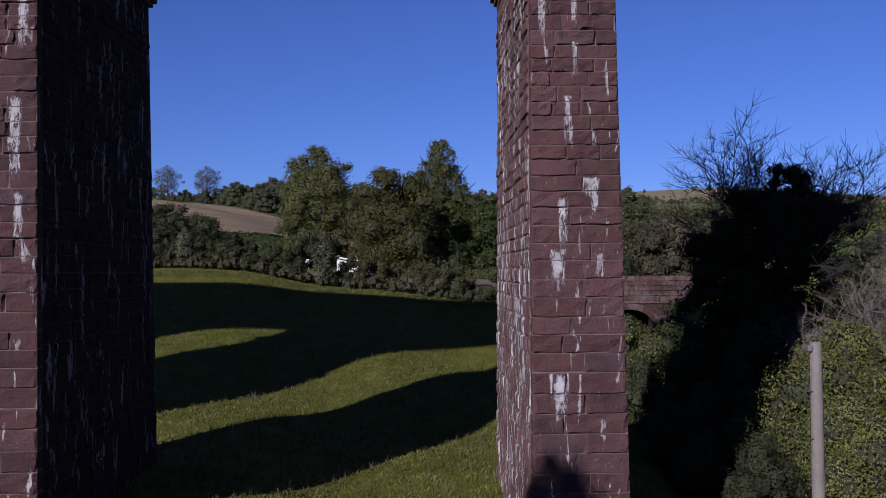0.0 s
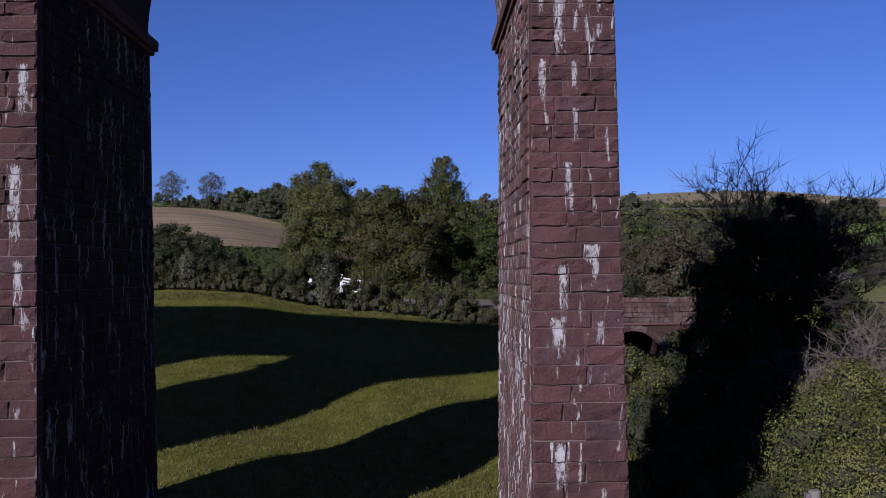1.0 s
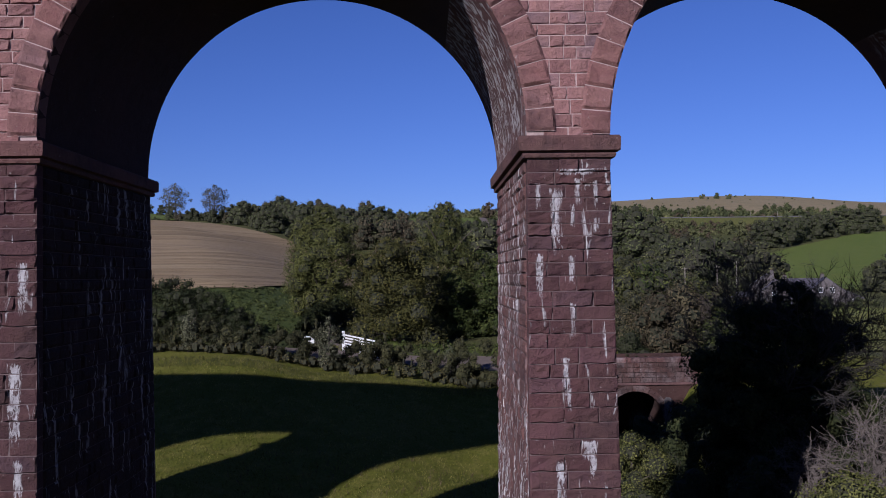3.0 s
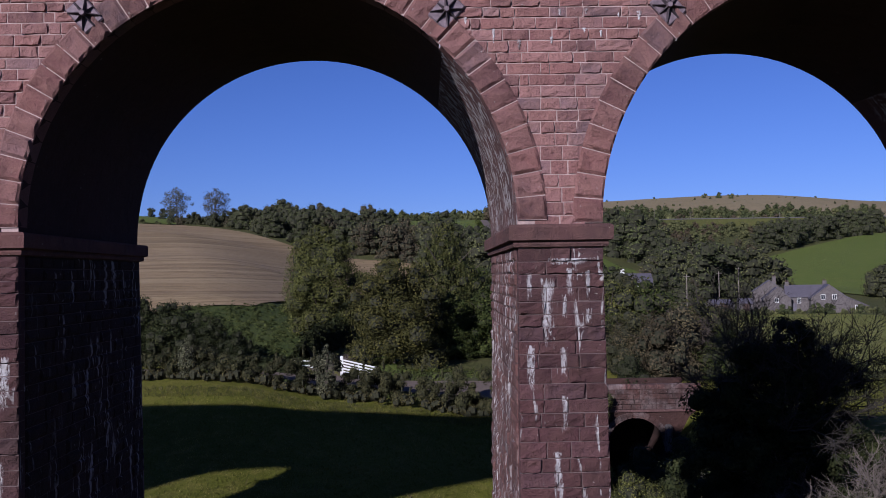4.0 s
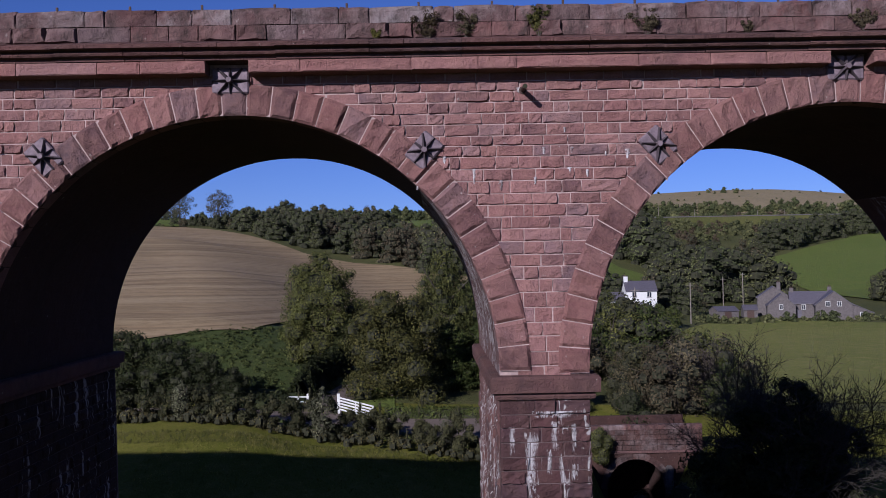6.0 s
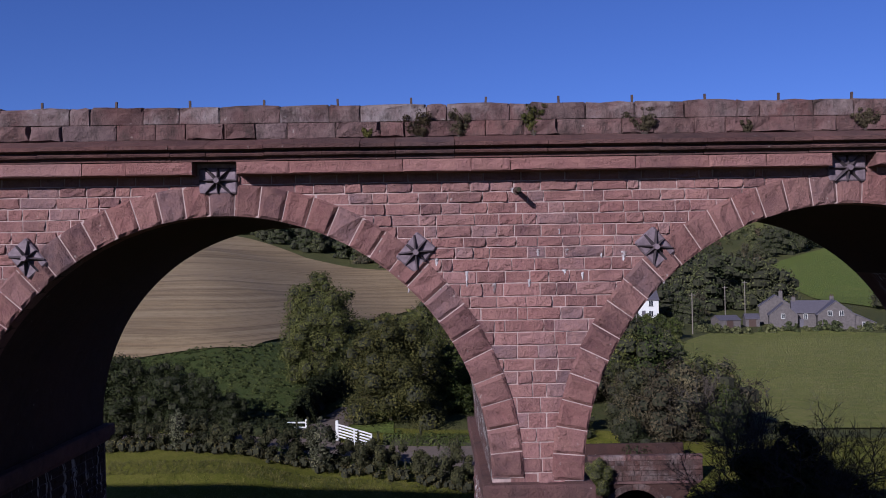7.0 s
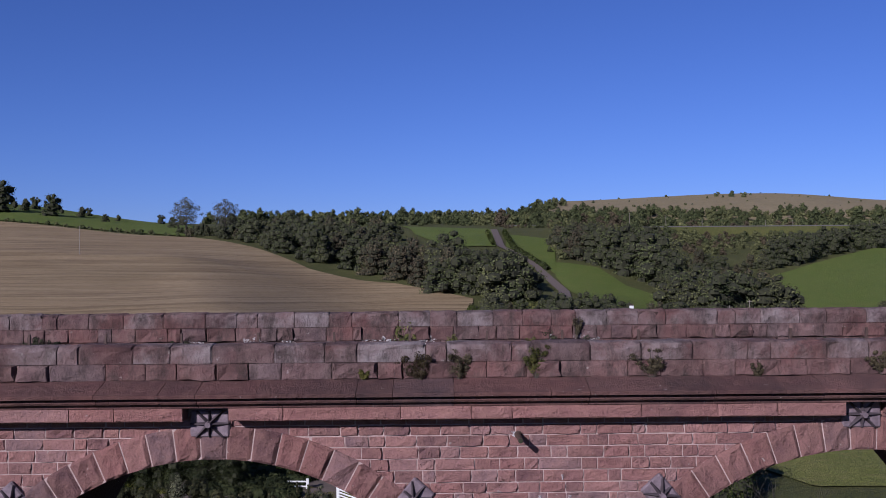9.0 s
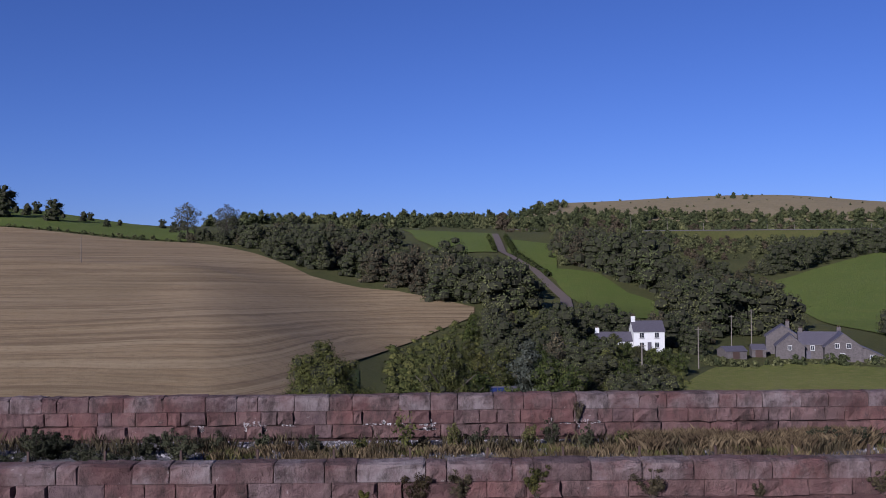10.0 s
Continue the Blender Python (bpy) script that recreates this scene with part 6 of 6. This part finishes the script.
grass_patch("trackbed_weeds", "low yellow-green weeds on the trackbed ballast", G_RUSH, clumps(-4, 13, 25.1, 26.4, 46, 0.28), 2600, 0.05, 0.2, 0.004, 7, 0.5)
grass_patch("trackbed_grass", "short dry grass in clumps on the trackbed", G_STRAW, clumps(-4.0, 13, 23.2, 25.2, 60, 0.35), 4200, 0.06, 0.34, 0.0018, 10, 0.35)
grass_patch("trackbed_weeds", "grey-brown dead stalks on the trackbed", L_BROWN, clumps(-12, 13, 25.3, 27.0, 60, 0.4), 1800, 0.1, 0.42, 0.002, 9, 0.4)


def ballast():
    """Broken stone lying loose on the trackbed."""
    rng = np.random.default_rng(8)
    n = 5200
    c = np.stack([rng.uniform(-13, 14, n), rng.uniform(25.4, B - 0.55, n), np.full(n, 22.425)], -1)
    o = np.array([(1, 0, 0), (0, 1, 0), (-1, 0, 0), (0, -1, 0), (0, 0, 1)], float)
    r = rng.uniform(0.02, 0.05, (n, 1, 1)) * rng.uniform(0.6, 1.3, (n, 5, 3))
    v = (c[:, None, :] + o[None] * r).reshape(-1, 3)
    k = 5 * np.arange(n)[:, None]
    f = np.concatenate([k + q for q in ([0, 1, 4], [1, 2, 4], [2, 3, 4], [3, 0, 4])])
    tagged(raw("ballast_stones", v, f, M_LOOSE, None, "loose grey ballast stones on the trackbed"), category="ballast", kind="stuff")


def loose_mat():
    k = Mat("loose_ballast", 0.95, 0.2)
    return k.done(k.ramp(k.island(), [(0.0, (0.10, 0.09, 0.10)), (0.6, (0.24, 0.22, 0.24)), (1.0, (0.42, 0.40, 0.42))]))


M_LOOSE = loose_mat()
ballast()


def weed(x, y, z, w, h, leaf, n, size, seed, name, label, flat=1.0):
    rnd = random.Random(seed)
    ob = empty(name, label, "weed", (x, y, z))
    bm, lobes = bmesh.new(), []
    for _ in range(13):
        a, q = rnd.uniform(0, 6.28), rnd.uniform(0.1, 0.5)
        tip = Vector((math.cos(a) * w * q, math.sin(a) * w * q * flat, h * rnd.uniform(0.55, 1.0) * (1.15 - 0.7 * q)))
        tube(bm, (0, 0, -0.05), tip, 0.007, 0.003, 4)
        for k in range(4):
            t = rnd.uniform(0.2, 1.0)
            r = w * rnd.uniform(0.05, 0.1)
            lobes.append((tip.x * t, tip.y * t, tip.z * t, r, r * max(flat, 0.5), h * rnd.uniform(0.05, 0.12)))
    part("stems", bm, M_BARK, ob)
    v, f = leaf_cloud(rnd, lobes, n, size, 0)
    raw("leaves", v, f, leaf, ob)
    return ob


for i, (x, w, h, leaf) in enumerate(((1.22, 0.78, 0.66, L_BRAMBLE), (1.98, 0.72, 0.6, L_BROWN), (3.42, 0.5, 0.66, L_GOLD), (5.6, 0.68, 0.56, L_BROWN), (0.15, 0.3, 0.28, L_GOLD), (10.0, 0.5, 0.55, L_BROWN), (7.6, 0.3, 0.25, L_BROWN))):
    weed(x, F - 0.12, 22.72, w * 1.45, h, leaf, 2400, 0.026, 70 + i, "wall_weed", "straggly weed rooted on the cornice ledge", 0.35)
weed(5.3, B - 0.62, 22.9, 0.35, 0.7, L_BROWN, 200, 0.05, 90, "wall_weed", "reddish weed on the far parapet", 0.3)
weed(0.75, 25.9, 22.4, 0.75, 1.35, L_ASH, 420, 0.055, 91, "sapling", "slender self-sown sapling on the trackbed")
rnd = random.Random(77)
for i in range(22):
    x = rnd.uniform(-12.5, -4.2)
    weed(x, rnd.uniform(25.4, 26.5), 22.38, rnd.uniform(0.8, 1.4), rnd.uniform(0.5, 0.8) - 0.15 * (x > -6.5), G_GORSE, 1700, 0.034, 200 + i, "gorse_bush", "dark green gorse bush on the trackbed")
for i in range(12):
    weed(-13.2 + 0.78 * i + rnd.uniform(-0.2, 0.2), rnd.uniform(23.6, 25.1), 22.38, rnd.uniform(0.9, 1.4), rnd.uniform(0.4, 0.7), G_GORSE, 1700, 0.034, 240 + i, "gorse_bush", "dark green gorse bush on the trackbed")
for i, (x, w, h, leaf) in enumerate(((-1.6, 0.8, 0.6, G_GORSE), (-3.0, 0.7, 0.5, G_GORSE), (1.9, 0.7, 0.85, G_RUSH), (2.6, 0.9, 0.6, G_GORSE), (3.9, 0.8, 0.7, G_RUSH), (4.5, 0.8, 0.75, G_GORSE), (5.4, 0.7, 0.7, G_GORSE), (6.2, 0.6, 0.5, G_RUSH), (11.4, 1.1, 0.6, G_GORSE), (12.2, 1.0, 0.6, G_GORSE), (-0.4, 0.5, 0.45, G_RUSH), (8.4, 0.5, 0.4, L_BROWN), (1.2, 0.6, 0.4, L_BROWN))):
    weed(x, rnd.uniform(25.6, 26.4), 22.38, w, h, leaf, 1100, 0.04, 300 + i, "trackbed_shrub", "straggling low shrub growing on the trackbed")

# lime patches on the foot of the far parapet
def lime_patch(x, w, h, seed):
    rnd = random.Random(seed)
    v, f = [], []
    for _ in range(70):
        a, b = x + rnd.uniform(-0.5, 0.5) * w, 22.72 + rnd.random() ** 2 * h
        p, q = rnd.uniform(0.012, 0.05), rnd.uniform(0.012, 0.05)
        k = len(v)
        n = 6
        v += [(a + p * rnd.uniform(0.6, 1.2) * math.cos(6.28 * i / n), B - 0.535, b + q * rnd.uniform(0.6, 1.2) * math.sin(6.28 * i / n)) for i in range(n)]
        f.append(tuple(range(k, k + n)))
    return vraw("lime_patch", v, f, M_LIME, None, "white lime crust")


for i, (x, w) in enumerate(((-3.4, 0.6), (-2.5, 0.4), (-0.2, 0.6), (0.4, 0.8), (1.2, 0.5), (4.9, 0.9), (5.6, 0.6), (-5.0, 0.4))):
    lime_patch(x, w, 0.26, 400 + i)


# railway embankment wall on the far hillside
def railway_wall():
    v, f = [], []
    for i, u in enumerate(np.linspace(0.075, 0.56, 66)):
        x, y = ray(u, 605)
        z = max(50.0, gz(x, y) + 0.8)
        v += [(x, y, z - 6), (x, y, z), (x, y + 4, z), (x, y + 4, z - 6)]
        if i:
            k = 4 * i
            f += [(k - 4, k, k + 1, k - 3), (k - 3, k + 1, k + 2, k - 2), (k - 2, k + 2, k + 3, k - 1)]
    tagged(raw("embankment", v, f, M_HILL, None, "rough grassy railway embankment along the far hillside"), category="embankment", kind="structure")
    rail = [(a, b + (-0.2 if i % 4 < 2 else 0.2), c + (0.05 if i % 4 in (0, 3) else 0.6)) for i, (a, b, c) in enumerate([(p[0], p[1], v[4 * (j // 4) + 1][2]) for j, p in enumerate(v)])]
    tagged(raw("trackside_wall", rail, f, M_BALLAST, None, "pale stone wall along the distant railway"), category="wall", kind="structure")


railway_wall()
